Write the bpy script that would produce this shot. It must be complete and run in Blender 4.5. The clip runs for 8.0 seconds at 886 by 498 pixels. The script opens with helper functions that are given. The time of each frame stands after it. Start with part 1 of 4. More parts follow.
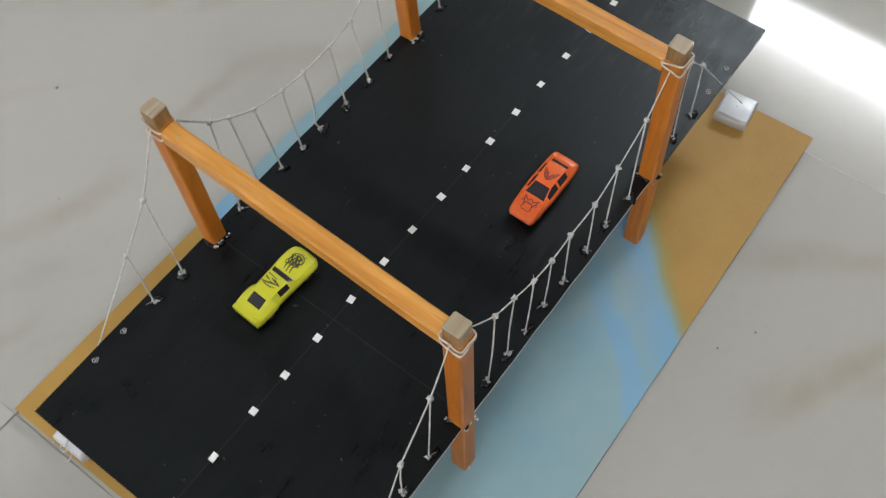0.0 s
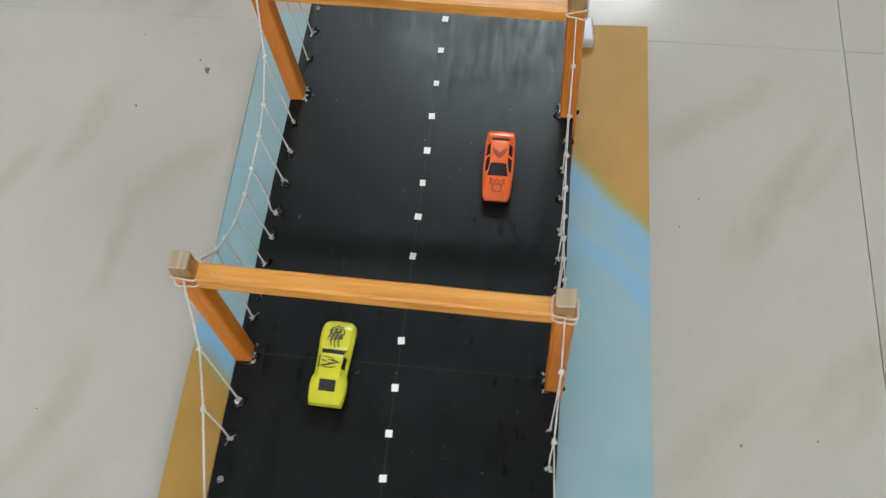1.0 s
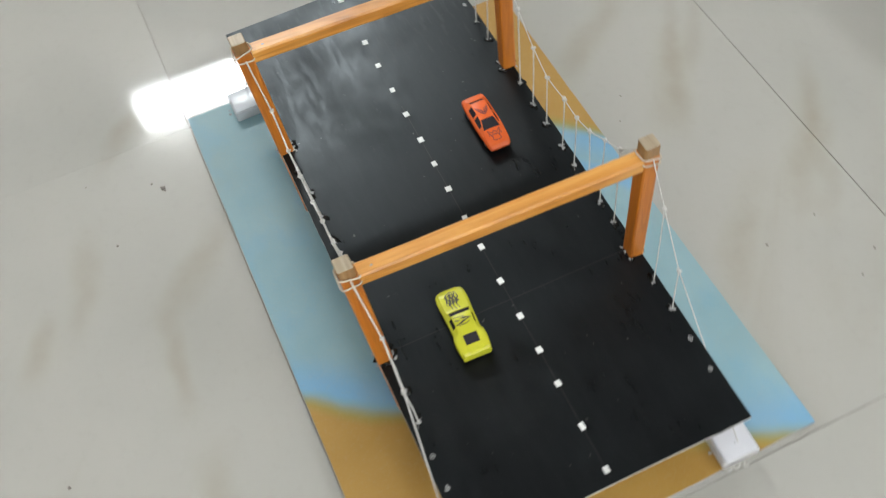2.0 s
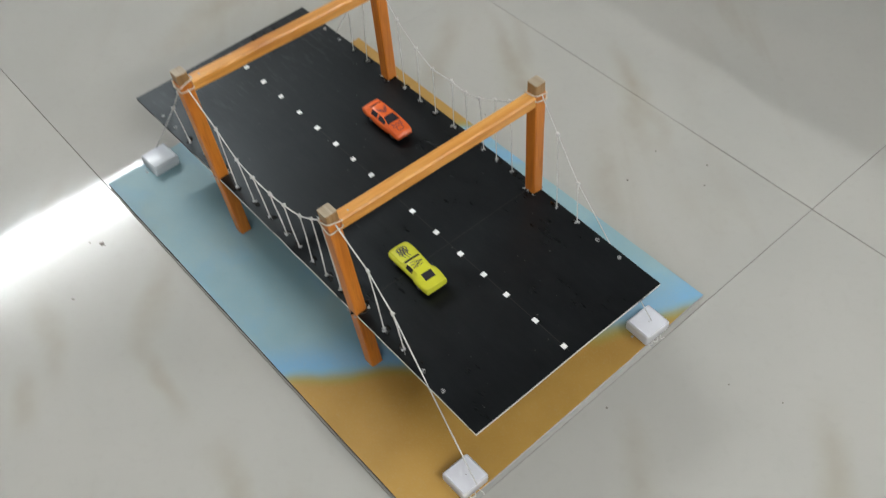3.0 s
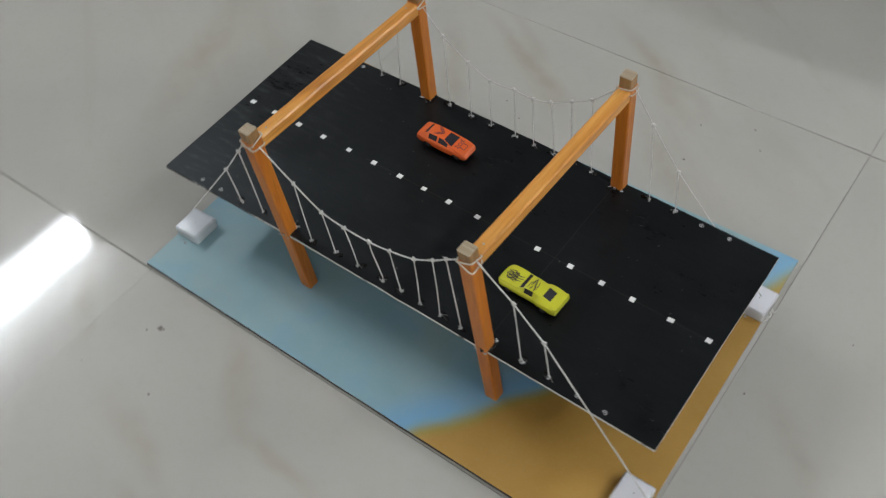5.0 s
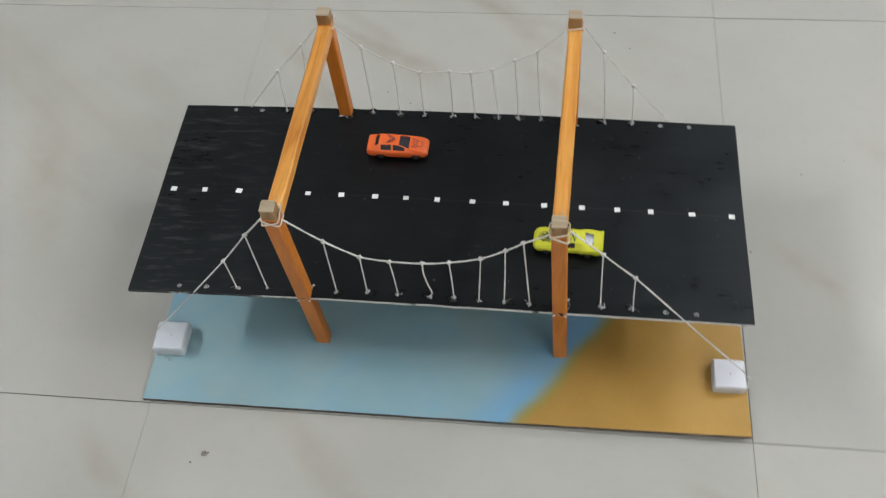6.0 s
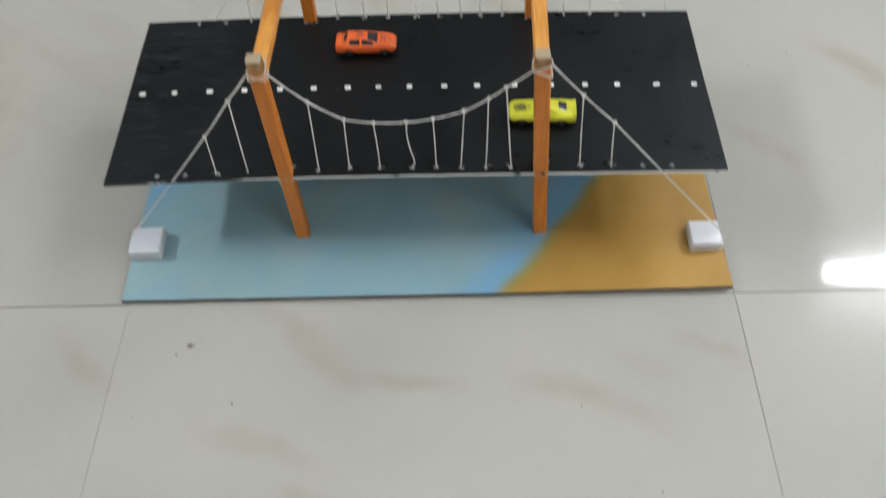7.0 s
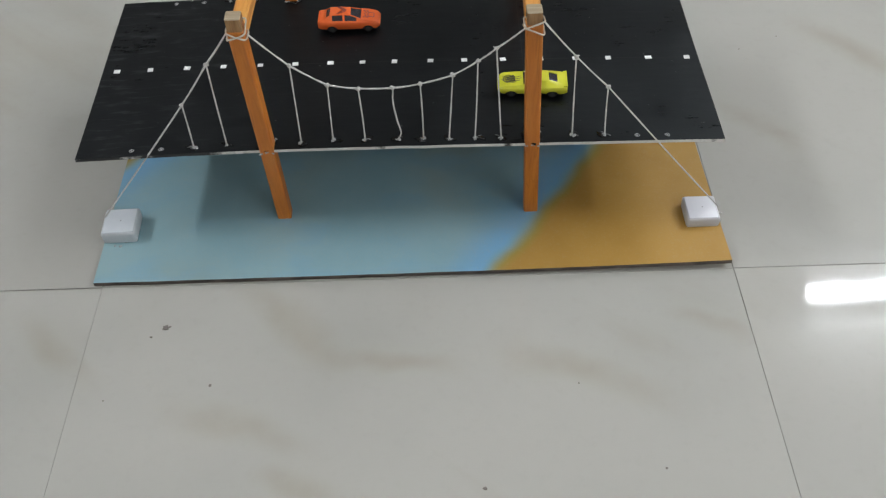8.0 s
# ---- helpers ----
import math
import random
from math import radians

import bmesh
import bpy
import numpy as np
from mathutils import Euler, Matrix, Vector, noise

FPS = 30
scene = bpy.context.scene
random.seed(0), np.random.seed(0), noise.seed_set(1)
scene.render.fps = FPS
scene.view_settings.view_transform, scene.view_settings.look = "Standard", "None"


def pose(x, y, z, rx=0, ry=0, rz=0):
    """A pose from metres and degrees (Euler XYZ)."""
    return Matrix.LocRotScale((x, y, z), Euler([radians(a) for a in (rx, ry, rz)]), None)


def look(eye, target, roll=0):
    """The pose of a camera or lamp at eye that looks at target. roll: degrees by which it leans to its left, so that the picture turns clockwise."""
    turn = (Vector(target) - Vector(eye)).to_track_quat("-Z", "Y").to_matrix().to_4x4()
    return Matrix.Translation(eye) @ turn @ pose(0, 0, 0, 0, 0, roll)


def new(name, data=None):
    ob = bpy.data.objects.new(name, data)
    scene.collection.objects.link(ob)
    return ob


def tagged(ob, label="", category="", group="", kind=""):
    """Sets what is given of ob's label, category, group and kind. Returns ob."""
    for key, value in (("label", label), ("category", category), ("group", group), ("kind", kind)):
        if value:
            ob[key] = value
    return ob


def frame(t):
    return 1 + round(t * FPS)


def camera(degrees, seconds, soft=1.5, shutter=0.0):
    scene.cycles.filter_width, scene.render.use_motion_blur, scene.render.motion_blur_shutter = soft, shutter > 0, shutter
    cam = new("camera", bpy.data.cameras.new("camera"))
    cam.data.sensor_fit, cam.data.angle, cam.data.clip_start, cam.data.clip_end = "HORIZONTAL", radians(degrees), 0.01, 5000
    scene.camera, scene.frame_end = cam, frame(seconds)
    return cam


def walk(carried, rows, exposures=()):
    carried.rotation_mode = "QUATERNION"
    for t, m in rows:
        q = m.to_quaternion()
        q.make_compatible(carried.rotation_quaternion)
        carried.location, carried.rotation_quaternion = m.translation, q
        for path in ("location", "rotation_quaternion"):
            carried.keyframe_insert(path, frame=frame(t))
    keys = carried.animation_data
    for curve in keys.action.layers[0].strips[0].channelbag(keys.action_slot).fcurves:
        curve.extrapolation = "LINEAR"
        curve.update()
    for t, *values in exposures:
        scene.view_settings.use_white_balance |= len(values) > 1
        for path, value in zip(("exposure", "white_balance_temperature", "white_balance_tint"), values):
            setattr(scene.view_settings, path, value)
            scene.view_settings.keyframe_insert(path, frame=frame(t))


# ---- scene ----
cam = camera(50.35, 8.0, 1.25, 0.4)
PATH = [
    (0, (0.2747, 0.1372, 0.7306), (-0.1603, -0.2165, -0.3303), -2.87),
    (0.2, (0.2784, 0.1185, 0.7321), (-0.1743, -0.1992, -0.3328), -3.57),
    (0.4, (0.2932, 0.0777, 0.7318), (-0.1971, -0.1322, -0.3432), -2.68),
    (0.5, (0.2961, 0.052, 0.7429), (-0.2114, -0.0935, -0.3348), -0.91),
    (0.6, (0.3082, 0.0287, 0.7523), (-0.2116, -0.0971, -0.322), -1.47),
    (0.8, (0.3314, -0.006, 0.7689), (-0.1977, -0.0969, -0.3043), -2.54),
    (1, (0.3502, -0.0248, 0.7786), (-0.1891, -0.1074, -0.2902), -3.79),
    (1.2, (0.373, -0.0517, 0.7848), (-0.1797, -0.1012, -0.2792), -4.41),
    (2.3, (0.5058, -0.3648, 0.8163), (-0.0948, -0.058, -0.1763), -5.58),
    (2.4, (0.5259, -0.3873, 0.8168), (-0.0739, -0.0532, -0.1674), -4.84),
    (2.5, (0.542, -0.4076, 0.8199), (-0.0492, -0.0411, -0.158), -4.15),
    (2.6, (0.5497, -0.4262, 0.8214), (-0.031, -0.0333, -0.1525), -3.69),
    (2.7, (0.5533, -0.4445, 0.8226), (-0.0219, -0.0272, -0.1443), -3.23),
    (2.9, (0.5661, -0.477, 0.8411), (-0.0034, -0.0157, -0.1091), -2.45),
    (3, (0.5749, -0.4945, 0.8519), (-0.0038, -0.015, -0.0835), -2.5),
    (3.1, (0.5864, -0.5101, 0.8578), (-0.0038, -0.0175, -0.0636), -3),
    (3.2, (0.5989, -0.5183, 0.856), (0.0045, -0.005, -0.0513), -2.87),
    (3.5, (0.6256, -0.5548, 0.8043), (0.027, -0.0116, -0.0826), -2.21),
    (3.6, (0.6272, -0.5705, 0.7972), (0.036, -0.0308, -0.0968), -2.05),
    (3.8, (0.6146, -0.5894, 0.7961), (0.0235, -0.0545, -0.1009), -2.33),
    (4, (0.5863, -0.6061, 0.8056), (0.0143, -0.061, -0.0976), -2.68),
    (4.2, (0.5406, -0.6217, 0.8063), (0.0049, -0.0573, -0.1072), -3.02),
    (4.5, (0.4903, -0.628, 0.8264), (-0.0246, -0.0546, -0.0934), -3.54),
    (4.8, (0.4417, -0.605, 0.8289), (-0.0722, -0.038, -0.0954), -4.21),
    (5, (0.3881, -0.5945, 0.8349), (-0.0942, -0.0264, -0.1057), -5.43),
    (5.2, (0.3099, -0.6018, 0.8341), (-0.0914, 0.0002, -0.1232), -6.92),
    (6.3, (0.0562, -0.7362, 0.8664), (-0.0077, -0.0445, -0.1122), -4.35),
    (6.5, (0.0405, -0.7698, 0.8643), (0.005, -0.0456, -0.0918), -3.23),
    (6.8, (0.0341, -0.8091, 0.8243), (0.003, -0.0583, -0.1113), -3.04),
    (6.9, (0.0373, -0.8297, 0.7899), (0.0032, -0.0735, -0.1411), -3.15),
    (7, (0.0393, -0.8469, 0.7576), (0.0073, -0.0922, -0.1747), -3.12),
    (7.1, (0.0411, -0.8605, 0.7349), (0.0092, -0.1023, -0.1947), -3.27),
    (7.2, (0.0409, -0.87, 0.7171), (0.0112, -0.1015, -0.2041), -3.2),
    (7.5, (0.0268, -0.8708, 0.6877), (0.0241, -0.0701, -0.2061), -2),
    (8, (0.0285, -0.8697, 0.6898), (0.0238, -0.0761, -0.2103), -2.07),
]
EXPOSURES = [(0.0, 0.0, 6500, 11), (0.5, 0.15, 6580, 10), (1.0, 0.2, 6560, 9), (2.5, 0.3, 6520, 8), (3.0, 0.12, 6480, 9), (3.5, -0.3, 6450, 10), (4.0, -0.3, 6400, 10), (4.5, -0.2, 6400, 10),
             (5.0, -0.16, 6380, 10), (5.2, -0.11, 6380, 10), (6.5, 0.34, 6400, 10), (7.0, 0.3, 6400, 10), (7.5, 0.15, 6340, 10), (8.0, 0.08, 6340, 10)]
walk(cam, [(t, look(eye, target, roll)) for t, eye, target, roll in PATH], EXPOSURES)

# ---- light and exposure ----
world = bpy.data.worlds.new("world")
world.use_nodes = True
world.node_tree.nodes["Background"].inputs["Color"].default_value = (0.7, 0.75, 0.8, 1)
world.node_tree.nodes["Background"].inputs["Strength"].default_value = 0.05
WEST_WATTS = 34.0
EAST_FILL_WATTS = 20.0
SECOND_WATTS = 18.0
TUBE_GLOW = 24.0
SECOND_GLOW = 180.0
WINDOW_FILL_WATTS = 18.0


# ---- node helpers ----
def material(name, color=(0.5, 0.5, 0.5), rough=0.5, metal=0.0, spec=0.5):
    m = bpy.data.materials.new(name)
    m.use_nodes = True
    b = m.node_tree.nodes["Principled BSDF"]
    b.inputs["Base Color"].default_value = (*color, 1)
    b.inputs["Roughness"].default_value = rough
    b.inputs["Metallic"].default_value = metal
    b.inputs["Specular IOR Level"].default_value = spec
    return m, m.node_tree.nodes, m.node_tree.links, b


def put(link, node, slot, value):
    if hasattr(value, "is_output"):
        link.new(value, node.inputs[slot])
    else:
        node.inputs[slot].default_value = value


def place_coords(nd, lk, scale=(1, 1, 1), turn=(0, 0, 0), kind="Object"):
    tc = nd.new("ShaderNodeTexCoord")
    mp = nd.new("ShaderNodeMapping")
    mp.inputs["Scale"].default_value = scale
    mp.inputs["Rotation"].default_value = [radians(a) for a in turn]
    lk.new(tc.outputs[kind], mp.inputs["Vector"])
    return mp.outputs["Vector"]


def noise_tex(nd, lk, vec, scale, detail=4.0, rough=0.55, distort=0.0):
    n = nd.new("ShaderNodeTexNoise")
    lk.new(vec, n.inputs["Vector"])
    n.inputs["Scale"].default_value = scale
    n.inputs["Detail"].default_value = detail
    n.inputs["Roughness"].default_value = rough
    n.inputs["Distortion"].default_value = distort
    return n.outputs["Fac"]


def ramp(nd, lk, fac, stops):
    r = nd.new("ShaderNodeValToRGB")
    while len(r.color_ramp.elements) < len(stops):
        r.color_ramp.elements.new(0.5)
    for e, (p, c) in zip(r.color_ramp.elements, stops):
        e.position = p
        e.color = (*c, 1) if len(c) == 3 else c
    lk.new(fac, r.inputs["Fac"])
    return r.outputs["Color"]


def band(nd, lk, value, low, high):
    r = nd.new("ShaderNodeMapRange")
    r.interpolation_type = "SMOOTHSTEP"
    put(lk, r, "Value", value)
    r.inputs["From Min"].default_value, r.inputs["From Max"].default_value = low, high
    return r.outputs["Result"]


def calc(nd, lk, op, a, b=0.0):
    n = nd.new("ShaderNodeMath")
    n.operation = op
    put(lk, n, 0, a)
    put(lk, n, 1, b)
    return n.outputs[0]


def blend(nd, lk, fac, a, b):
    n = nd.new("ShaderNodeMix")
    n.data_type = "RGBA"
    put(lk, n, 0, fac)
    for slot, v in ((6, a), (7, b)):
        put(lk, n, slot, v if hasattr(v, "is_output") else (*v, 1))
    return n.outputs[2]


def relief(nd, lk, b, height, strength=0.2, distance=0.001):
    n = nd.new("ShaderNodeBump")
    n.inputs["Strength"].default_value = strength
    n.inputs["Distance"].default_value = distance
    lk.new(height, n.inputs["Height"])
    lk.new(n.outputs["Normal"], b.inputs["Normal"])


# ---- materials ----
# soft tan veins in the tiles: from x and y to x and y, half width
VEINS = ((-0.04, 0.17, -0.18, 0.26, 0.022), (-0.15, 0.09, -0.29, 0.26, 0.020), (0.17, 0.11, 0.03, 0.24, 0.022), (0.11, 0.225, -0.02, 0.34, 0.018), (-0.17, -0.29, -0.07, -0.39, 0.016),
         (-0.09, -0.385, 0.04, -0.395, 0.012), (0.07, -0.385, 0.23, -0.445, 0.016), (-0.37, -0.335, -0.28, -0.41, 0.014), (-0.22, -0.435, -0.08, -0.485, 0.016), (0.34, -0.05, 0.41, -0.15, 0.016),
         (-0.48, -0.13, -0.57, 0.13, 0.026), (-0.24, 0.285, -0.04, 0.185, 0.012), (-0.07, 0.355, 0.13, 0.255, 0.012), (0.23, -0.345, 0.30, -0.38, 0.010), (-0.06, -0.53, -0.13, -0.49, 0.014), (0.46, 0.10, 0.58, -0.06, 0.02))


def dot(nd, lk, vec, axis):
    n = nd.new("ShaderNodeVectorMath")
    n.operation = "DOT_PRODUCT"
    lk.new(vec, n.inputs[0])
    n.inputs[1].default_value = axis
    return n.outputs["Value"]


def make_tile():
    m, nd, lk, b = material("polished_tile", (0.6, 0.58, 0.53), 0.09, spec=0.4)
    info = nd.new("ShaderNodeObjectInfo")
    geo = nd.new("ShaderNodeNewGeometry")
    shift = nd.new("ShaderNodeVectorMath")
    shift.operation = "MULTIPLY_ADD"
    comb = nd.new("ShaderNodeCombineXYZ")
    for slot, k in (("X", 37.0), ("Y", 53.0), ("Z", 11.0)):
        put(lk, comb, slot, calc(nd, lk, "MULTIPLY", info.outputs["Random"], k))
    lk.new(comb.outputs[0], shift.inputs[0])
    shift.inputs[1].default_value = (1, 1, 1)
    lk.new(geo.outputs["Position"], shift.inputs[2])
    mp = nd.new("ShaderNodeMapping")
    mp.inputs["Rotation"].default_value = (0, 0, radians(38))
    lk.new(shift.outputs[0], mp.inputs["Vector"])
    st = nd.new("ShaderNodeMapping")
    st.inputs["Scale"].default_value = (2.0, 9.0, 1.0)
    lk.new(mp.outputs[0], st.inputs["Vector"])
    vein = noise_tex(nd, lk, st.outputs[0], 1.0, 5.0, 0.5, 0.6)
    cloud = noise_tex(nd, lk, shift.outputs[0], 3.0, 3.0)
    fine = noise_tex(nd, lk, shift.outputs[0], 90.0, 2.0)
    col = blend(nd, lk, band(nd, lk, cloud, 0.35, 0.7), (0.43, 0.415, 0.375), (0.395, 0.385, 0.35))
    col = blend(nd, lk, calc(nd, lk, "MULTIPLY", band(nd, lk, vein, 0.56, 0.80), 0.28), col, (0.315, 0.275, 0.20))
    wave = calc(nd, lk, "MULTIPLY", calc(nd, lk, "SUBTRACT", noise_tex(nd, lk, geo.outputs["Position"], 9.0, 2.0), 0.5), 0.06)
    mottle = band(nd, lk, noise_tex(nd, lk, mp.outputs[0], 14.0, 3.0, 0.6), 0.05, 0.75)
    for x0, y0, x1, y1, half in VEINS:
        run = Vector((x1 - x0, y1 - y0, 0))
        size, run = run.length, run.normalized()
        along_it = calc(nd, lk, "DIVIDE", calc(nd, lk, "SUBTRACT", dot(nd, lk, geo.outputs["Position"], run), run.x * x0 + run.y * y0), size)
        across_it = calc(nd, lk, "SUBTRACT", dot(nd, lk, geo.outputs["Position"], (-run.y, run.x, 0)), run.x * y0 - run.y * x0)
        mask = band(nd, lk, calc(nd, lk, "ABSOLUTE", calc(nd, lk, "ADD", across_it, wave)), half * 1.5, 0.0)
        mask = calc(nd, lk, "MULTIPLY", mask, calc(nd, lk, "MULTIPLY", band(nd, lk, along_it, -0.15, 0.35), band(nd, lk, along_it, 1.15, 0.6)))
        col = blend(nd, lk, calc(nd, lk, "MULTIPLY", calc(nd, lk, "MULTIPLY", mask, mottle), 0.44), col, (0.315, 0.275, 0.20))
    col = blend(nd, lk, calc(nd, lk, "MULTIPLY", band(nd, lk, fine, 0.5, 0.8), 0.08), col, (0.29, 0.275, 0.24))
    lk.new(col, b.inputs["Base Color"])
    smear = noise_tex(nd, lk, shift.outputs[0], 6.0, 5.0, 0.65)
    rr = nd.new("ShaderNodeMapRange")
    lk.new(smear, rr.inputs["Value"])
    rr.inputs["From Min"].default_value, rr.inputs["From Max"].default_value = 0.3, 0.7
    rr.inputs["To Min"].default_value, rr.inputs["To Max"].default_value = 0.032, 0.072
    lk.new(rr.outputs[0], b.inputs["Roughness"])
    return m


def make_board_paint():
    """Sprayed poster paint: a blue river that crosses between two ochre banks."""
    m, nd, lk, b = material("sprayed_board", rough=0.55)
    geo = nd.new("ShaderNodeNewGeometry")
    sep = nd.new("ShaderNodeSeparateXYZ")
    lk.new(geo.outputs["Position"], sep.inputs[0])
    x, y = sep.outputs["X"], sep.outputs["Y"]
    vec = geo.outputs["Position"]
    wob = calc(nd, lk, "MULTIPLY", calc(nd, lk, "SUBTRACT", noise_tex(nd, lk, vec, 18.0, 2.0), 0.5), 0.02)
    # bank at the +x end: a shallow curve in y
    y2 = calc(nd, lk, "MULTIPLY", y, y)
    edge = calc(nd, lk, "ADD", calc(nd, lk, "MULTIPLY", y, 0.497), calc(nd, lk, "MULTIPLY", y2, -0.44))
    right = calc(nd, lk, "ADD", calc(nd, lk, "SUBTRACT", calc(nd, lk, "SUBTRACT", x, edge), 0.259), wob)
    # bank at the -x end: a straight line
    line = calc(nd, lk, "SUBTRACT", calc(nd, lk, "MULTIPLY", y, 0.985), 0.177)
    left = calc(nd, lk, "ADD", calc(nd, lk, "SUBTRACT", line, x), wob)
    sand_d = calc(nd, lk, "MAXIMUM", right, left)
    speck = noise_tex(nd, lk, vec, 420.0, 2.0)
    cloud = noise_tex(nd, lk, vec, 9.0, 4.0, 0.6)
    water = blend(nd, lk, band(nd, lk, cloud, 0.3, 0.7), (0.230, 0.378, 0.423), (0.281, 0.419, 0.449))
    water = blend(nd, lk, calc(nd, lk, "MULTIPLY", band(nd, lk, sand_d, -0.07, -0.012), 0.85), water, (0.17, 0.38, 0.60))
    sweep = calc(nd, lk, "ADD", left, calc(nd, lk, "MULTIPLY", noise_tex(nd, lk, vec, 7.0, 2.0), 0.06))
    sweep = calc(nd, lk, "MULTIPLY", band(nd, lk, calc(nd, lk, "ABSOLUTE", calc(nd, lk, "ADD", sweep, 0.045)), 0.022, 0.006), band(nd, lk, y, -0.03, 0.05))
    water = blend(nd, lk, calc(nd, lk, "MULTIPLY", sweep, 0.75), water, (0.19, 0.40, 0.60))
    mist = band(nd, lk, noise_tex(nd, lk, vec, 5.5, 3.0, 0.5), 0.46, 0.68)
    water = blend(nd, lk, calc(nd, lk, "MULTIPLY", mist, 0.42), water, (0.32, 0.345, 0.27))
    pool = calc(nd, lk, "MULTIPLY", band(nd, lk, noise_tex(nd, lk, place_coords(nd, lk, (1, 1.8, 1), (0, 0, 35)), 13.0, 3.0, 0.55), 0.50, 0.66), 0.35)
    water = blend(nd, lk, pool, water, (0.19, 0.375, 0.50))
    sand = blend(nd, lk, band(nd, lk, cloud, 0.3, 0.7), (0.37, 0.20, 0.036), (0.43, 0.245, 0.052))
    col = blend(nd, lk, band(nd, lk, sand_d, -0.010, 0.007), water, sand)
    mixed = calc(nd, lk, "MULTIPLY", band(nd, lk, calc(nd, lk, "ABSOLUTE", sand_d), 0.017, 0.0), 0.5)
    col = blend(nd, lk, mixed, col, (0.27, 0.29, 0.065))
    col = blend(nd, lk, calc(nd, lk, "MULTIPLY", band(nd, lk, speck, 0.5, 0.75), 0.12), col, (0.42, 0.38, 0.26))
    lk.new(col, b.inputs["Base Color"])
    relief(nd, lk, b, speck, 0.12, 0.0004)
    return m


def make_board_edge():
    m, nd, lk, b = material("board_cut_edge", rough=0.9, spec=0.1)
    vec = place_coords(nd, lk, (1, 1, 6))
    n = noise_tex(nd, lk, vec, 60.0, 4.0)
    lk.new(ramp(nd, lk, n, [(0.3, (0.05, 0.047, 0.044)), (0.7, (0.17, 0.14, 0.12))]), b.inputs["Base Color"])
    return m


def make_deck():
    m, nd, lk, b = material("black_painted_deck", (0.013, 0.013, 0.014), 0.36, spec=0.35)
    v = place_coords(nd, lk, (1, 1, 1))
    brush = noise_tex(nd, lk, place_coords(nd, lk, (9, 40, 6), (0, 0, 4)), 4.0, 5.0, 0.6)
    stroke = noise_tex(nd, lk, place_coords(nd, lk, (14, 95, 6), (0, 0, -24)), 2.2, 5.0, 0.6)
    cross = noise_tex(nd, lk, place_coords(nd, lk, (60, 5, 6), (0, 0, 12)), 3.0, 4.0, 0.6)
    blot = noise_tex(nd, lk, v, 14.0, 5.0, 0.65)
    patch = band(nd, lk, noise_tex(nd, lk, v, 7.5, 2.0), 0.46, 0.62)
    scuff = noise_tex(nd, lk, place_coords(nd, lk, (16, 60, 10), (0, 0, -20)), 2.0, 6.0, 0.75)
    b.inputs["Specular Tint"].default_value = (0.84, 0.95, 1.0, 1)
    speck = band(nd, lk, noise_tex(nd, lk, v, 170.0, 2.0, 0.6), 0.735, 0.79)
    mask = calc(nd, lk, "MULTIPLY", band(nd, lk, scuff, 0.60, 0.76), band(nd, lk, blot, 0.48, 0.64))
    col = blend(nd, lk, band(nd, lk, brush, 0.35, 0.75), (0.002, 0.002, 0.0024), (0.0045, 0.0045, 0.005))
    col = blend(nd, lk, calc(nd, lk, "MULTIPLY", mask, 0.30), col, (0.13, 0.13, 0.13))
    ends = nd.new("ShaderNodeSeparateXYZ")
    lk.new(v, ends.inputs[0])
    worn = calc(nd, lk, "MULTIPLY", band(nd, lk, stroke, 0.52, 0.70), band(nd, lk, ends.outputs["X"], -0.13, -0.29))
    col = blend(nd, lk, calc(nd, lk, "MULTIPLY", worn, 0.18), col, (0.14, 0.14, 0.145))
    col = blend(nd, lk, calc(nd, lk, "MULTIPLY", speck, 0.35), col, (0.22, 0.22, 0.21))
    lk.new(col, b.inputs["Base Color"])
    r = nd.new("ShaderNodeMapRange")
    lk.new(calc(nd, lk, "ADD", calc(nd, lk, "MULTIPLY", blot, 0.6), calc(nd, lk, "MULTIPLY", stroke, 0.4)), r.inputs["Value"])
    r.inputs["From Min"].default_value, r.inputs["From Max"].default_value = 0.36, 0.64
    r.inputs["To Min"].default_value, r.inputs["To Max"].default_value = 0.26, 0.50
    lk.new(r.outputs[0], b.inputs["Roughness"])
    height = calc(nd, lk, "ADD", calc(nd, lk, "MULTIPLY", brush, 0.6), calc(nd, lk, "MULTIPLY", cross, 0.35))
    height = calc(nd, lk, "ADD", height, calc(nd, lk, "MULTIPLY", calc(nd, lk, "MULTIPLY", stroke, patch), 0.7))
    relief(nd, lk, b, height, 0.20, 0.0005)
    return m


def make_deck_edge():
    m, nd, lk, b = material("chipped_deck_edge", rough=0.8)
    n = noise_tex(nd, lk, place_coords(nd, lk), 22.0, 5.0, 0.7)
    sep = nd.new("ShaderNodeSeparateXYZ")
    lk.new(place_coords(nd, lk), sep.inputs[0])
    bare = calc(nd, lk, "MULTIPLY", band(nd, lk, sep.outputs["X"], -0.16, -0.11), 0.22)
    lk.new(ramp(nd, lk, calc(nd, lk, "ADD", calc(nd, lk, "SUBTRACT", n, 0.06), bare), [(0.48, (0.03, 0.03, 0.03)), (0.58, (0.60, 0.59, 0.56))]), b.inputs["Base Color"])
    return m


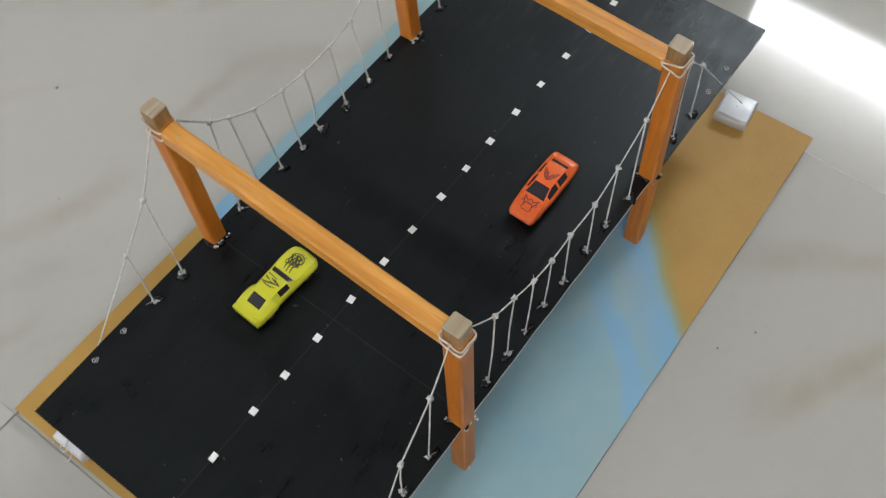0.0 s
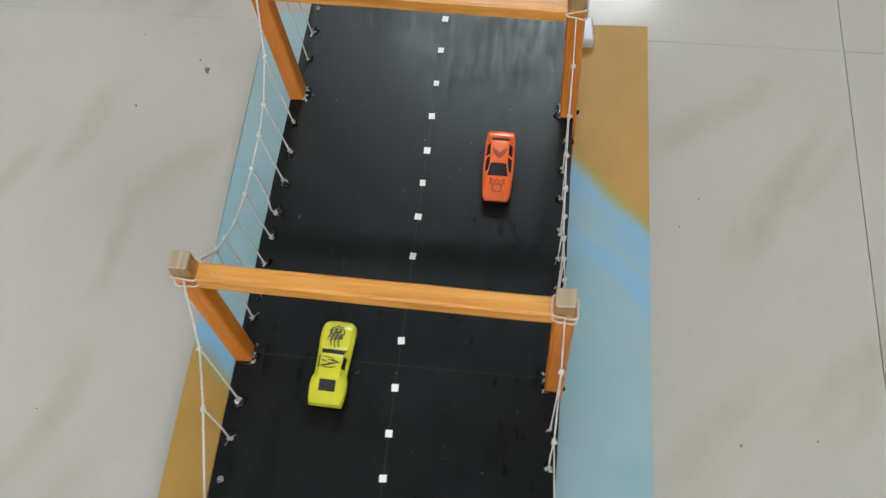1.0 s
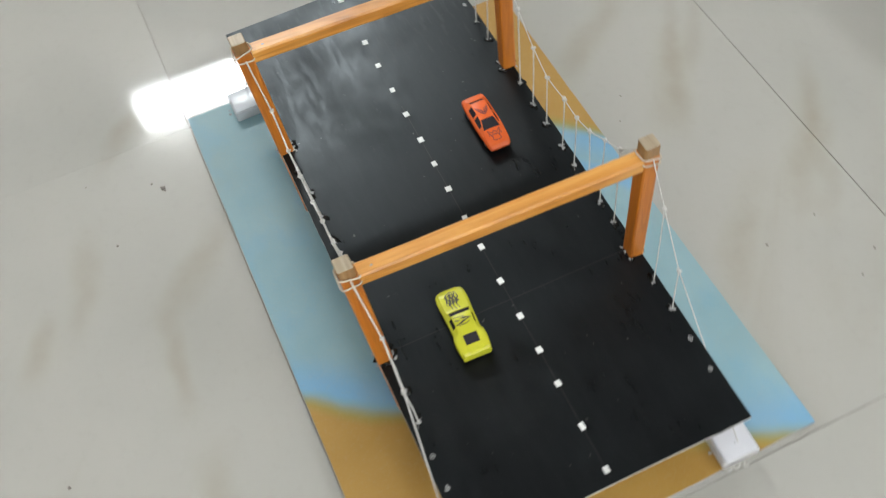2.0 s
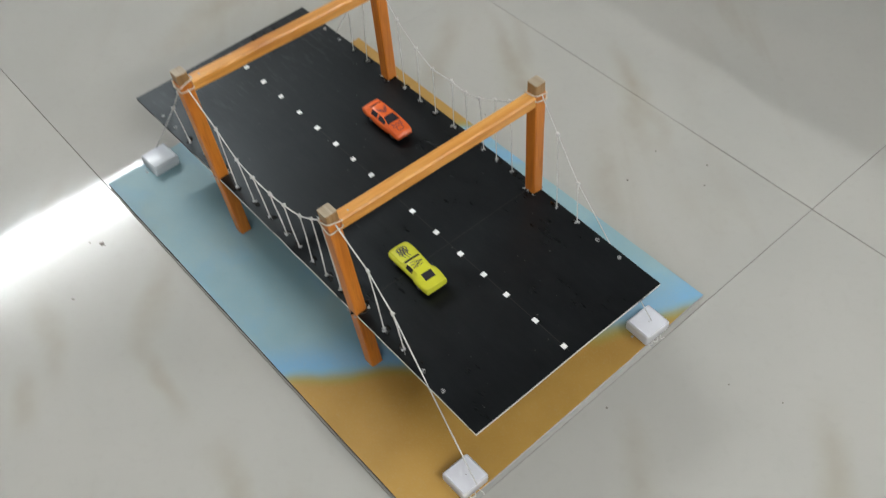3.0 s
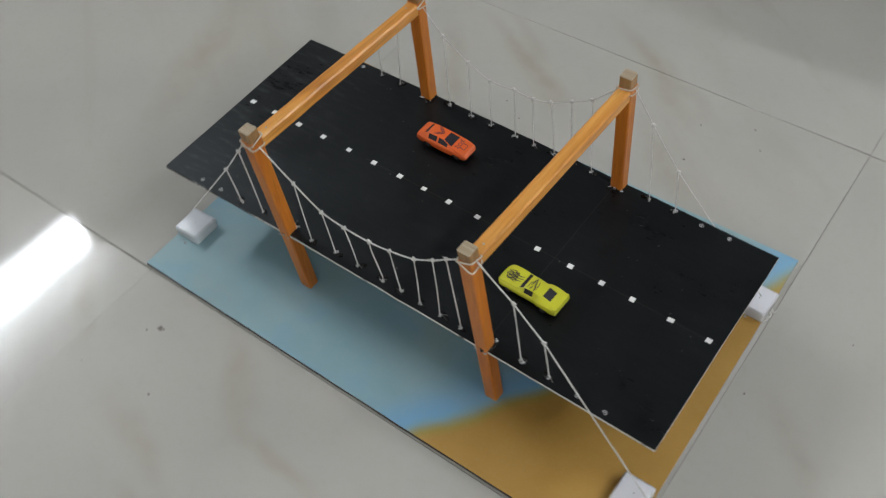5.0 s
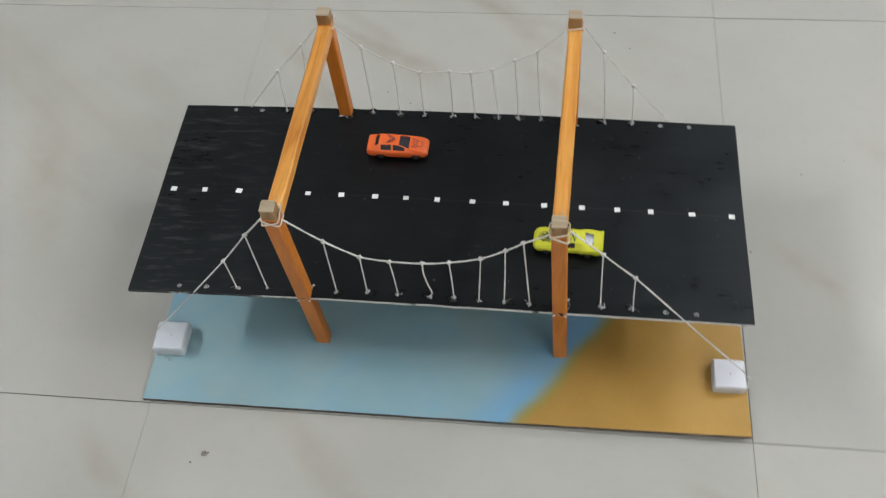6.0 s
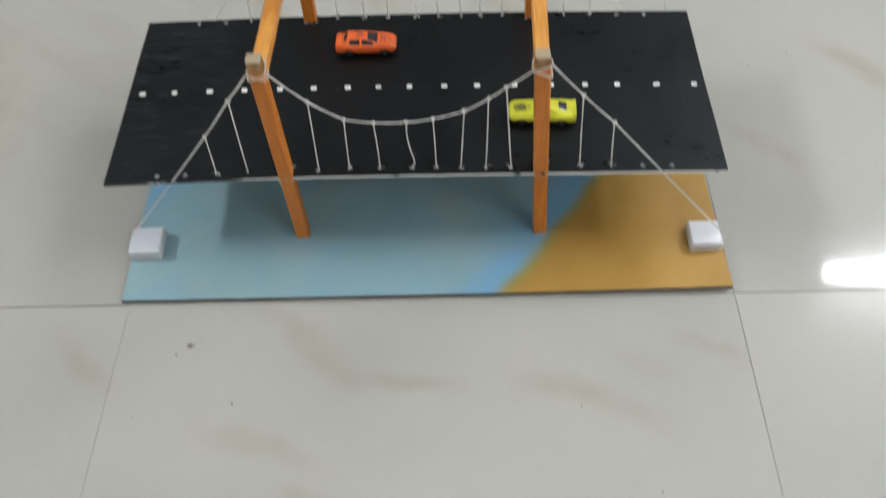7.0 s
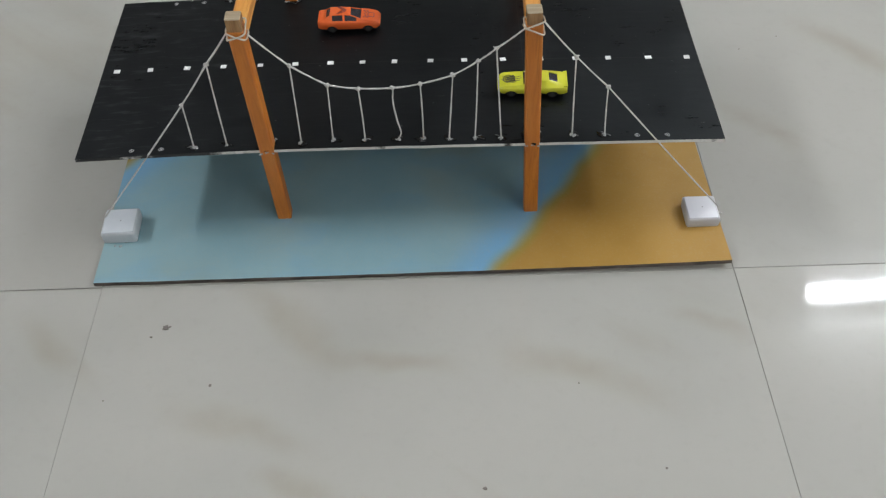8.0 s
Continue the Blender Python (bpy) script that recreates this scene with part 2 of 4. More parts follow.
def make_wood(name, dark, mid, light, rough, axis):
    m, nd, lk, b = material(name, mid, rough)
    sc = [70.0, 70.0, 70.0]
    sc[axis] = 5.0
    v = place_coords(nd, lk, sc)
    ring = noise_tex(nd, lk, v, 1.3, 4.0, 0.6, 1.2)
    fine = noise_tex(nd, lk, v, 7.0, 3.0, 0.6)
    big = noise_tex(nd, lk, place_coords(nd, lk), 11.0, 3.0)
    col = ramp(nd, lk, ring, [(0.28, dark), (0.5, mid), (0.75, light)])
    lines = noise_tex(nd, lk, place_coords(nd, lk, [3.2 if k == axis else 90.0 for k in range(3)]), 1.0, 2.0, 0.5, 0.8)
    lines = calc(nd, lk, "MULTIPLY", band(nd, lk, calc(nd, lk, "ABSOLUTE", calc(nd, lk, "SUBTRACT", lines, 0.56)), 0.022, 0.004), 0.30)
    col = blend(nd, lk, lines, col, tuple(c * 0.55 for c in dark))
    col = blend(nd, lk, calc(nd, lk, "MULTIPLY", band(nd, lk, fine, 0.45, 0.75), 0.3), col, dark)
    col = blend(nd, lk, calc(nd, lk, "MULTIPLY", band(nd, lk, big, 0.5, 0.75), 0.25), col, light)
    lk.new(col, b.inputs["Base Color"])
    relief(nd, lk, b, fine, 0.25, 0.0004)
    return m


def make_twine():
    m, nd, lk, b = material("white_twine", (0.72, 0.69, 0.64), 0.9, spec=0.2)
    n = noise_tex(nd, lk, place_coords(nd, lk), 900.0, 2.0)
    lk.new(ramp(nd, lk, n, [(0.3, (0.48, 0.465, 0.44)), (0.7, (0.69, 0.675, 0.64))]), b.inputs["Base Color"])
    relief(nd, lk, b, n, 0.6, 0.0005)
    return m


def make_glue():
    m, nd, lk, b = material("hot_glue", (0.95, 0.95, 0.94), 0.06)
    b.inputs["Transmission Weight"].default_value = 0.58
    b.inputs["IOR"].default_value = 1.48
    n = noise_tex(nd, lk, place_coords(nd, lk), 300.0, 3.0)
    relief(nd, lk, b, n, 0.9, 0.002)
    return m


def make_block(name, color, clear, milk=0.45):
    m, nd, lk, b = material(name, color, 0.3)
    b.inputs["Transmission Weight"].default_value = clear
    b.inputs["IOR"].default_value = 1.45
    b.inputs["Subsurface Weight"].default_value = 0.9
    b.inputs["Subsurface Radius"].default_value = (1, 1, 1)
    b.inputs["Subsurface Scale"].default_value = 0.012
    n = noise_tex(nd, lk, place_coords(nd, lk), 120.0, 4.0)
    relief(nd, lk, b, n, 0.35, 0.0012)
    thin = nd.new("ShaderNodeBsdfTranslucent")
    thin.inputs["Color"].default_value = (*color, 1)
    mix = nd.new("ShaderNodeMixShader")
    mix.inputs[0].default_value = milk
    lk.new(b.outputs[0], mix.inputs[1])
    lk.new(thin.outputs[0], mix.inputs[2])
    lk.new(mix.outputs[0], nd["Material Output"].inputs["Surface"])
    return m


def make_plastic(name, color, worn):
    m, nd, lk, b = material(name, color, 0.27)
    n = noise_tex(nd, lk, place_coords(nd, lk), 70.0, 5.0, 0.65)
    lk.new(blend(nd, lk, calc(nd, lk, "MULTIPLY", band(nd, lk, n, 0.45, 0.75), 0.35), color, worn), b.inputs["Base Color"])
    fine = noise_tex(nd, lk, place_coords(nd, lk), 700.0, 2.0)
    relief(nd, lk, b, fine, 0.08, 0.0003)
    return m


def make_plaster(name, color):
    m, nd, lk, b = material(name, color, 0.85)
    n = noise_tex(nd, lk, place_coords(nd, lk), 1.2, 5.0, 0.6)
    lk.new(blend(nd, lk, band(nd, lk, n, 0.3, 0.7), color, tuple(c * 0.9 for c in color)), b.inputs["Base Color"])
    f = noise_tex(nd, lk, place_coords(nd, lk), 60.0, 3.0)
    relief(nd, lk, b, f, 0.15, 0.003)
    return m


def make_glow(name, strength):
    m = bpy.data.materials.new(name)
    m.use_nodes = True
    nd, lk = m.node_tree.nodes, m.node_tree.links
    nd.remove(nd["Principled BSDF"])
    e = nd.new("ShaderNodeEmission")
    e.inputs["Color"].default_value = (0.93, 0.97, 1.0, 1)
    e.inputs["Strength"].default_value = strength
    lk.new(e.outputs[0], nd["Material Output"].inputs["Surface"])
    return m


TILE = make_tile()
GROUT = material("dark_grout", (0.36, 0.335, 0.295), 0.9)[0]
BOARD = make_board_paint()
BOARD_EDGE = make_board_edge()
PALE_EDGE = make_plastic("pale_board_edge", (0.46, 0.44, 0.44), (0.34, 0.31, 0.29))
DECK = make_deck()
DECK_EDGE = make_deck_edge()
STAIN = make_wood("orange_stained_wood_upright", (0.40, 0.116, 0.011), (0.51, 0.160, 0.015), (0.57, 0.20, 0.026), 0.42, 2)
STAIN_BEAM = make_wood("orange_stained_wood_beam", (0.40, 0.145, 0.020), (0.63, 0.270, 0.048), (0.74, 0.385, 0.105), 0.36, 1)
BARE = make_wood("glue_coated_wood", (0.20, 0.105, 0.042), (0.30, 0.165, 0.066), (0.38, 0.235, 0.11), 0.22, 2)
END_GRAIN = make_wood("pale_end_grain", (0.27, 0.205, 0.13), (0.38, 0.30, 0.20), (0.47, 0.39, 0.28), 0.45, 0)
TWINE = make_twine()
GLUE = make_glue()
WRAP = make_plastic("glue_soaked_string", (0.56, 0.48, 0.38), (0.66, 0.60, 0.51))
BLOCK = make_block("milky_plastic", (0.90, 0.90, 0.92), 0.12)
CLEAR_BLOCK = make_block("frosted_clear_plastic", (0.92, 0.93, 0.95), 0.10, 0.5)
CLEAR_LID = make_plastic("frosted_clear_top", (0.66, 0.69, 0.73), (0.78, 0.80, 0.82))
LID = make_plastic("white_top", (0.68, 0.675, 0.71), (0.62, 0.615, 0.655))
PAPER = material("white_paper_mark", (0.82, 0.82, 0.80), 0.6)[0]
CHALK = material("scratched_line", (0.015, 0.015, 0.015), 0.6)[0]
BLACK_GLUE = material("black_painted_glue", (0.004, 0.004, 0.004), 0.12)[0]
YELLOW = make_plastic("yellow_plastic", (0.55, 0.545, 0.032), (0.62, 0.61, 0.075))
ORANGE = make_plastic("orange_plastic", (0.75, 0.130, 0.028), (0.82, 0.19, 0.06))
CARGLASS = material("dark_car_window", (0.024, 0.021, 0.027), 0.24)[0]
RUBBER = material("black_rubber", (0.015, 0.015, 0.015), 0.7)[0]
RIM = material("dark_plastic_rim", (0.035, 0.035, 0.035), 0.4)[0]
INK = material("dark_decal_ink", (0.05, 0.045, 0.02), 0.5)[0]
INK_RED = material("brown_decal_ink", (0.16, 0.025, 0.02), 0.5)[0]
DIRT = material("dark_grit", (0.18, 0.16, 0.14), 0.9)[0]
WALL = make_plaster("painted_plaster", (0.66, 0.65, 0.63))
GREY_WALL = make_plaster("grey_painted_plaster", (0.28, 0.276, 0.268))
CEILING = make_plaster("ceiling_plaster", (0.62, 0.615, 0.60))
CASING = material("lamp_casing", (0.75, 0.75, 0.74), 0.4)[0]
PANE = material("window_glass", (0.9, 0.95, 0.95), 0.02)[0]
PANE.node_tree.nodes["Principled BSDF"].inputs["Transmission Weight"].default_value = 1.0
GLOW = make_glow("lit_cover", TUBE_GLOW)
BRIGHT_GLOW = make_glow("lit_thin_cover", SECOND_GLOW)


# ---- mesh helpers ----
def mesh_of(name, bm, *mats, smooth=False):
    me = bpy.data.meshes.new(name)
    bmesh.ops.recalc_face_normals(bm, faces=bm.faces)
    bm.to_mesh(me)
    bm.free()
    for m in mats:
        me.materials.append(m)
    if smooth:
        me.polygons.foreach_set("use_smooth", [True] * len(me.polygons))
    return me


def part(name, bm, mat, parent=None, label="", smooth=False):
    mats = mat if isinstance(mat, (list, tuple)) else (mat,)
    ob = new(name, mesh_of(name, bm, *mats, smooth=smooth))
    if parent is not None:
        ob.parent = parent
        ob.matrix_parent_inverse = parent.matrix_world.inverted() if parent.type == "EMPTY" else parent.matrix_basis.inverted()
    if label:
        tagged(ob, label)
    return ob


def box(x0, x1, y0, y1, z0, z1, bevel=0.0, seg=2, bm=None):
    bm = bm or bmesh.new()
    made = bmesh.ops.create_cube(bm, size=1.0)["verts"]
    for v in made:
        v.co = Vector(((x0 + x1) / 2 + v.co.x * (x1 - x0), (y0 + y1) / 2 + v.co.y * (y1 - y0), (z0 + z1) / 2 + v.co.z * (z1 - z0)))
    if bevel:
        edges = list({e for v in made for e in v.link_edges})
        bmesh.ops.bevel(bm, geom=edges, offset=bevel, segments=seg, affect="EDGES", profile=0.6)
    return bm


def rounded(points, steps=6):
    """A Catmull-Rom line through the points."""
    pts = [Vector(p) for p in points]
    pts = [pts[0] * 2 - pts[1]] + pts + [pts[-1] * 2 - pts[-2]]
    out = []
    for a, b, c, d in zip(pts, pts[1:], pts[2:], pts[3:]):
        for i in range(steps):
            t = i / steps
            out.append(0.5 * (2 * b + (c - a) * t + (2 * a - 5 * b + 4 * c - d) * t * t + (3 * b - a - 3 * c + d) * t ** 3))
    return out + [pts[-2]]


def tube(points, radius, sides=7, bm=None, wobble=0.0, taper=False):
    """A round cord swept along a line."""
    bm = bm or bmesh.new()
    pts = [Vector(p) for p in points]
    rings, up = [], Vector((0.31, 0.22, 0.92)).normalized()
    for i, p in enumerate(pts):
        way = (pts[min(i + 1, len(pts) - 1)] - pts[max(i - 1, 0)]).normalized()
        side = way.cross(up)
        if side.length < 0.05:
            side = way.cross(Vector((1, 0, 0)))
        side.normalize()
        top = side.cross(way)
        r = radius * (1 + wobble * (random.random() - 0.5) * 2)
        if taper:
            r *= 1 - 0.7 * i / (len(pts) - 1)
        rings.append([bm.verts.new(p + r * (math.cos(2 * math.pi * k / sides) * side + math.sin(2 * math.pi * k / sides) * top)) for k in range(sides)])
    for a, b in zip(rings, rings[1:]):
        for k in range(sides):
            bm.faces.new((a[k], a[(k + 1) % sides], b[(k + 1) % sides], b[k]))
    bm.faces.new(rings[0])
    bm.faces.new(list(reversed(rings[-1])))
    return bm


def cluster(place, size, rnd, seed=0.0):
    """A few small beads of dried glue that run into one another."""
    bm = bmesh.new()
    for q in range(5):
        a, r = rnd.uniform(0, 6.28), rnd.uniform(0.1, 1.0) * size
        lump((place[0] + r * math.cos(a), place[1] + r * 0.8 * math.sin(a), place[2] + rnd.uniform(-0.0002, 0.0006)), size * rnd.uniform(0.35, 0.65), 0.5, 0.7, 1, bm, seed + q)
    return bm


def lump(place, size, rough=0.25, flat=1.0, detail=2, bm=None, seed=0.0):
    """An uneven blob of glue, a knot or a crumb."""
    bm = bm or bmesh.new()
    for v in bmesh.ops.create_icosphere(bm, subdivisions=detail, radius=1.0)["verts"]:
        k = 1 + rough * noise.noise(v.co * 1.7 + Vector((seed * 7.1, seed * 3.3, seed * 1.9))) * 2
        v.co = Vector(place) + Vector((v.co.x * size * k, v.co.y * size * k, v.co.z * size * flat * k))
    return bm


# ---- the room ----
X0, X1, Y0, Y1, TOP = -2.97, 3.25, -1.95, 1.76, 2.70
floor = tagged(part("floor", box(X0 - 0.1, X1 + 0.1, Y0 - 0.1, Y1 + 0.1, -0.12, -0.0024), GROUT), "polished cream tile floor with thin dark joints", "floor", kind="structure")
for name, b in (("wall_north", (X0 - 0.15, X1 + 0.15, Y1, Y1 + 0.15)), ("wall_west", (X0 - 0.15, X0, Y0, Y1)), ("wall_east", (X1, X1 + 0.15, Y0, Y1))):
    tagged(part(name, box(*b, -0.12, TOP), GREY_WALL if name == "wall_north" else WALL), "plain grey painted plaster wall" if name == "wall_north" else "plain off-white painted plaster wall", "wall", kind="structure")
tagged(part("ceiling", box(X0 - 0.15, X1 + 0.15, Y0 - 0.15, Y1 + 0.15, TOP, TOP + 0.12), CEILING), "plain off-white plaster ceiling", "ceiling", kind="structure")


# an unseen wide window is added in the south wall, for fill light
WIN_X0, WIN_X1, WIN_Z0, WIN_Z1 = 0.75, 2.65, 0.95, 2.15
bm = box(X0 - 0.15, WIN_X0, Y0 - 0.15, Y0, -0.12, TOP)
for b in ((WIN_X1, X1 + 0.15, -0.12, TOP), (WIN_X0, WIN_X1, -0.12, WIN_Z0), (WIN_X0, WIN_X1, WIN_Z1, TOP)):
    box(b[0], b[1], Y0 - 0.15, Y0, b[2], b[3], bm=bm)
tagged(part("wall_south", bm, WALL), "plain off-white painted plaster wall with an added wide window", "wall", kind="structure")


def fill_window():
    """Two panes in a white frame, unseen; one soft area lamp gives fill light."""
    base = new("fill_window_1")
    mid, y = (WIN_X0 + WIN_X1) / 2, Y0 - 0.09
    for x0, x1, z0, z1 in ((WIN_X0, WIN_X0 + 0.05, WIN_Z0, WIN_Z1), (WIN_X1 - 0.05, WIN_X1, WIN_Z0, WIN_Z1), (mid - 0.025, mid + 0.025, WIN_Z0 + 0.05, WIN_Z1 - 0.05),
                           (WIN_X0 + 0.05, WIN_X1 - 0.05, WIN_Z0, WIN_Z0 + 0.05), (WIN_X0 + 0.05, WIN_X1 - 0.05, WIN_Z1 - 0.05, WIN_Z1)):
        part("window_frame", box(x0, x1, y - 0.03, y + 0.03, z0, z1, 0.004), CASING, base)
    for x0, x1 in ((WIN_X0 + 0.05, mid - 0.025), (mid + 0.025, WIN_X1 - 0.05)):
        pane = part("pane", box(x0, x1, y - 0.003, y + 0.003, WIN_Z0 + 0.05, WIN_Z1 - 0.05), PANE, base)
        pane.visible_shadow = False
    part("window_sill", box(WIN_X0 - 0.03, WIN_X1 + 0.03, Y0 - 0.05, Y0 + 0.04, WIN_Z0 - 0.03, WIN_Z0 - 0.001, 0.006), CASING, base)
    fill_lamp = bpy.data.lights.new("window_fill_light", "AREA")
    fill_lamp.shape, fill_lamp.size, fill_lamp.size_y, fill_lamp.energy, fill_lamp.color = "RECTANGLE", WIN_X1 - WIN_X0 - 0.12, WIN_Z1 - WIN_Z0 - 0.12, WINDOW_FILL_WATTS, (0.96, 0.98, 1.0)
    new("window_fill_light", fill_lamp).matrix_world = pose(mid, Y0 - 0.045, (WIN_Z0 + WIN_Z1) / 2, 90, 0, 0)
    return tagged(base, "unseen wide two-pane window with a white frame, added for fill light", "window", kind="structure")


fill_window()

# unseen low wall, added so its shadow darkens the floor towards +y
LOW_Y, LOW_Z = 0.80, 0.774
tagged(part("shade_wall", box(X0, X1, LOW_Y, LOW_Y + 0.12, -0.12, LOW_Z, 0.004), GREY_WALL), "unseen grey low wall in front of the lamp wall, added to shade the floor", "low wall", kind="structure")


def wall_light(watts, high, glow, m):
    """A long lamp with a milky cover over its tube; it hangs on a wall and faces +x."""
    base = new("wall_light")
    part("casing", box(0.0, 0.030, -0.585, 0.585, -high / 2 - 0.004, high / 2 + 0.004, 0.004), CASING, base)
    # the unseen hood is added to keep lamp light off the ceiling
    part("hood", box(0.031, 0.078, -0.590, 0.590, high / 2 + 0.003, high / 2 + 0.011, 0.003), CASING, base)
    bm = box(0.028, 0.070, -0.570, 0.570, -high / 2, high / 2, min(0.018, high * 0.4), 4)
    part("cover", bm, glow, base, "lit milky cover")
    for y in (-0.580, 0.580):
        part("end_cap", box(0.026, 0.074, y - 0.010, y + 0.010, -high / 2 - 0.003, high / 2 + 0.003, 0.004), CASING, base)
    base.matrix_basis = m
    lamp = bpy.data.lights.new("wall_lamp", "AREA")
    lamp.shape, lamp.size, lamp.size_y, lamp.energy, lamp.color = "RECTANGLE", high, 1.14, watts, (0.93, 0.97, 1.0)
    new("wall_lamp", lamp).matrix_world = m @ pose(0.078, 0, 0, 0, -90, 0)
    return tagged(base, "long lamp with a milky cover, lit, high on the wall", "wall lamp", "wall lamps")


wall_light(WEST_WATTS, 0.215, GLOW, pose(X0 + 0.002, 0.03, 2.580))
wall_light(SECOND_WATTS, 0.026, BRIGHT_GLOW, pose(2.19, Y1 - 0.002, 2.600, 0, 0, -90))
# the east lamp is out of view, added as fill from the +x side
wall_light(EAST_FILL_WATTS, 0.215, GLOW, pose(X1 - 0.002, -0.05, 2.580, 0, 0, 180))

# ---- the model bridge ----
BASE_TOP, BOARD_T = 0.0052, 0.0046
bridge = tagged(new("model_bridge"), "handmade wooden suspension bridge model with black deck on a painted board", "model bridge")
bridge.location = (0, -0.095, 0)
bpy.context.view_layer.update()


def board_lift(u, v):
    return 0.0048 * u ** 4 * (1 - v) ** 3 + 0.0046 * (1 - u) ** 4 * v ** 3


def base_board():
    """A thin board, a little warped: two opposite corners stand off the floor."""
    bm = bmesh.new()
    nx, ny = 30, 20
    top, low = [], []
    for i in range(nx + 1):
        for rows, under in ((top, 0.0), (low, BOARD_T)):
            row = []
            for j in range(ny + 1):
                u, v = i / nx, j / ny
                x = (1 - v) * (-0.3079 + 0.6052 * u) + v * (-0.3108 + 0.6049 * u)
                y = (1 - u) * (-0.2953 + 0.3978 * v) + u * (-0.2956 + 0.4019 * v)
                w = 0.0004 * noise.noise(Vector((x * 30, y * 30, under * 99))) if i in (0, nx) or j in (0, ny) else 0.0
                row.append(bm.verts.new((x + w, y + w, BASE_TOP - under + board_lift(u, v))))
            rows.append(row)
    for i in range(nx):
        for j in range(ny):
            bm.faces.new((top[i][j], top[i + 1][j], top[i + 1][j + 1], top[i][j + 1]))
            bm.faces.new((low[i][j], low[i][j + 1], low[i + 1][j + 1], low[i + 1][j]))
    rim = [(i, 0) for i in range(nx)] + [(nx, j) for j in range(ny)] + [(i, ny) for i in range(nx, 0, -1)] + [(0, j) for j in range(ny, 0, -1)]
    for (i, j), (k, m) in zip(rim, rim[1:] + rim[:1]):
        bm.faces.new((top[i][j], low[i][j], low[k][m], top[k][m])).material_index = 2 if i == k == nx else 1
    board = part("base_board", bm, (BOARD, BOARD_EDGE, PALE_EDGE), bridge, "board sprayed as a blue river between ochre banks")
    return board


board = base_board()


DECK_X0, DECK_X1, DECK_Y0, DECK_Y1, DECK_T = -0.3132, 0.2872, -0.2255, 0.0220, 0.0032


def deck_z(x, y=-0.1):
    """A shallow arch, with a slight twist towards its ends."""
    z = 0.1039 - (0.072 if x < -0.045 else 0.030) * (x + 0.045) ** 2
    return z - (max(0.0, x - 0.1) * 0.053 + min(0.0, x + 0.15) * 0.045) * (y + 0.1)


def deck_y(x, y):
    f = (y - DECK_Y0) / (DECK_Y1 - DECK_Y0)
    return y - (0.0073 + 0.0011 * f) * x


def deck_x(u, y):
    """u from 0 to 1 along the deck, whose ends are not quite square."""
    f = (y - DECK_Y0) / (DECK_Y1 - DECK_Y0)
    return (1 - u) * (DECK_X0 - 0.0028 * f) + u * (DECK_X1 + 0.0007 * f)


def make_deck_mesh():
    bm = bmesh.new()
    nx, ny = 48, 10
    top, low = [], []
    for i in range(nx + 1):
        for rows, dz in ((top, 0.0), (low, -DECK_T)):
            row = []
            for j in range(ny + 1):
                y = DECK_Y0 + (DECK_Y1 - DECK_Y0) * j / ny
                x = deck_x(i / nx, y)
                edge = j in (0, ny)
                w = 0.0006 * noise.noise(Vector((x * 40, y * 9, 0))) if edge or i in (0, nx) else 0.0
                row.append(bm.verts.new((x + (w if i in (0, nx) else 0), deck_y(x, y) + (w if edge else 0), deck_z(x, y) + dz + 0.0004 * noise.noise(Vector((x * 9, y * 9, 3))))))
            rows.append(row)
    for i in range(nx):
        for j in range(ny):
            bm.faces.new((top[i][j], top[i + 1][j], top[i + 1][j + 1], top[i][j + 1]))
            bm.faces.new((low[i][j], low[i][j + 1], low[i + 1][j + 1], low[i + 1][j]))
    for i in range(nx):
        for j in (0, ny):
            f = bm.faces.new((top[i][j], top[i + 1][j], low[i + 1][j], low[i][j]))
            f.material_index = 1
    for j in range(ny):
        for i in (0, nx):
            f = bm.faces.new((top[i][j], top[i][j + 1], low[i][j + 1], low[i][j]))
            f.material_index = 1
    return bm


deck = part("deck", make_deck_mesh(), (DECK, DECK_EDGE), bridge, "brush-painted black road deck with scuffs")

MARK_X = (-0.2998, -0.2655, -0.2279, -0.1910, -0.1535, -0.1180, -0.0824, -0.0503, -0.0180, 0.0182, 0.0522, 0.0908, 0.1286, 0.1636, 0.1966, 0.2369, 0.2755)
for k, x in enumerate(MARK_X):
    rnd = random.Random(k)
    w, d, a = 0.0029 + rnd.uniform(-0.0003, 0.0003), 0.0025 + rnd.uniform(-0.0003, 0.0003), rnd.uniform(-7, 7)
    bm = box(-w, w, -d, d, 0, 0.0005)
    bmesh.ops.transform(bm, matrix=pose(x, -0.1002 - 0.0139 * x, deck_z(x) + 0.0003, 0, 0, a), verts=bm.verts)
    part("lane_mark", bm, PAPER, deck)

# the pencil line under the marks and the seam across the deck
def strip_line(a, b, width, n=24):
    bm = bmesh.new()
    a, b = Vector(a), Vector(b)
    side = Vector((-(b - a).y, (b - a).x)).normalized() * width / 2
    prev = None
    for i in range(n + 1):
        p = a + (b - a) * i / n + side.normalized() * 0.0003 * noise.noise(Vector((i * 0.7, a.x * 31, 0)))
        z = deck_z(p.x) + 0.00045
        row = [bm.verts.new((p.x + s * side.x, p.y + s * side.y, z)) for s in (-1, 1)]
        if prev:
            bm.faces.new((prev[0], prev[1], row[1], row[0]))
        prev = row
    return bm


part("centre_line", strip_line((-0.13, -0.0984), (0.283, -0.1041), 0.0007), CHALK, deck, "thin scratched centre line")
part("deck_seam", strip_line((0.1095, -0.2215), (0.112, 0.0145), 0.0006), CHALK, deck, "thin seam across the deck")

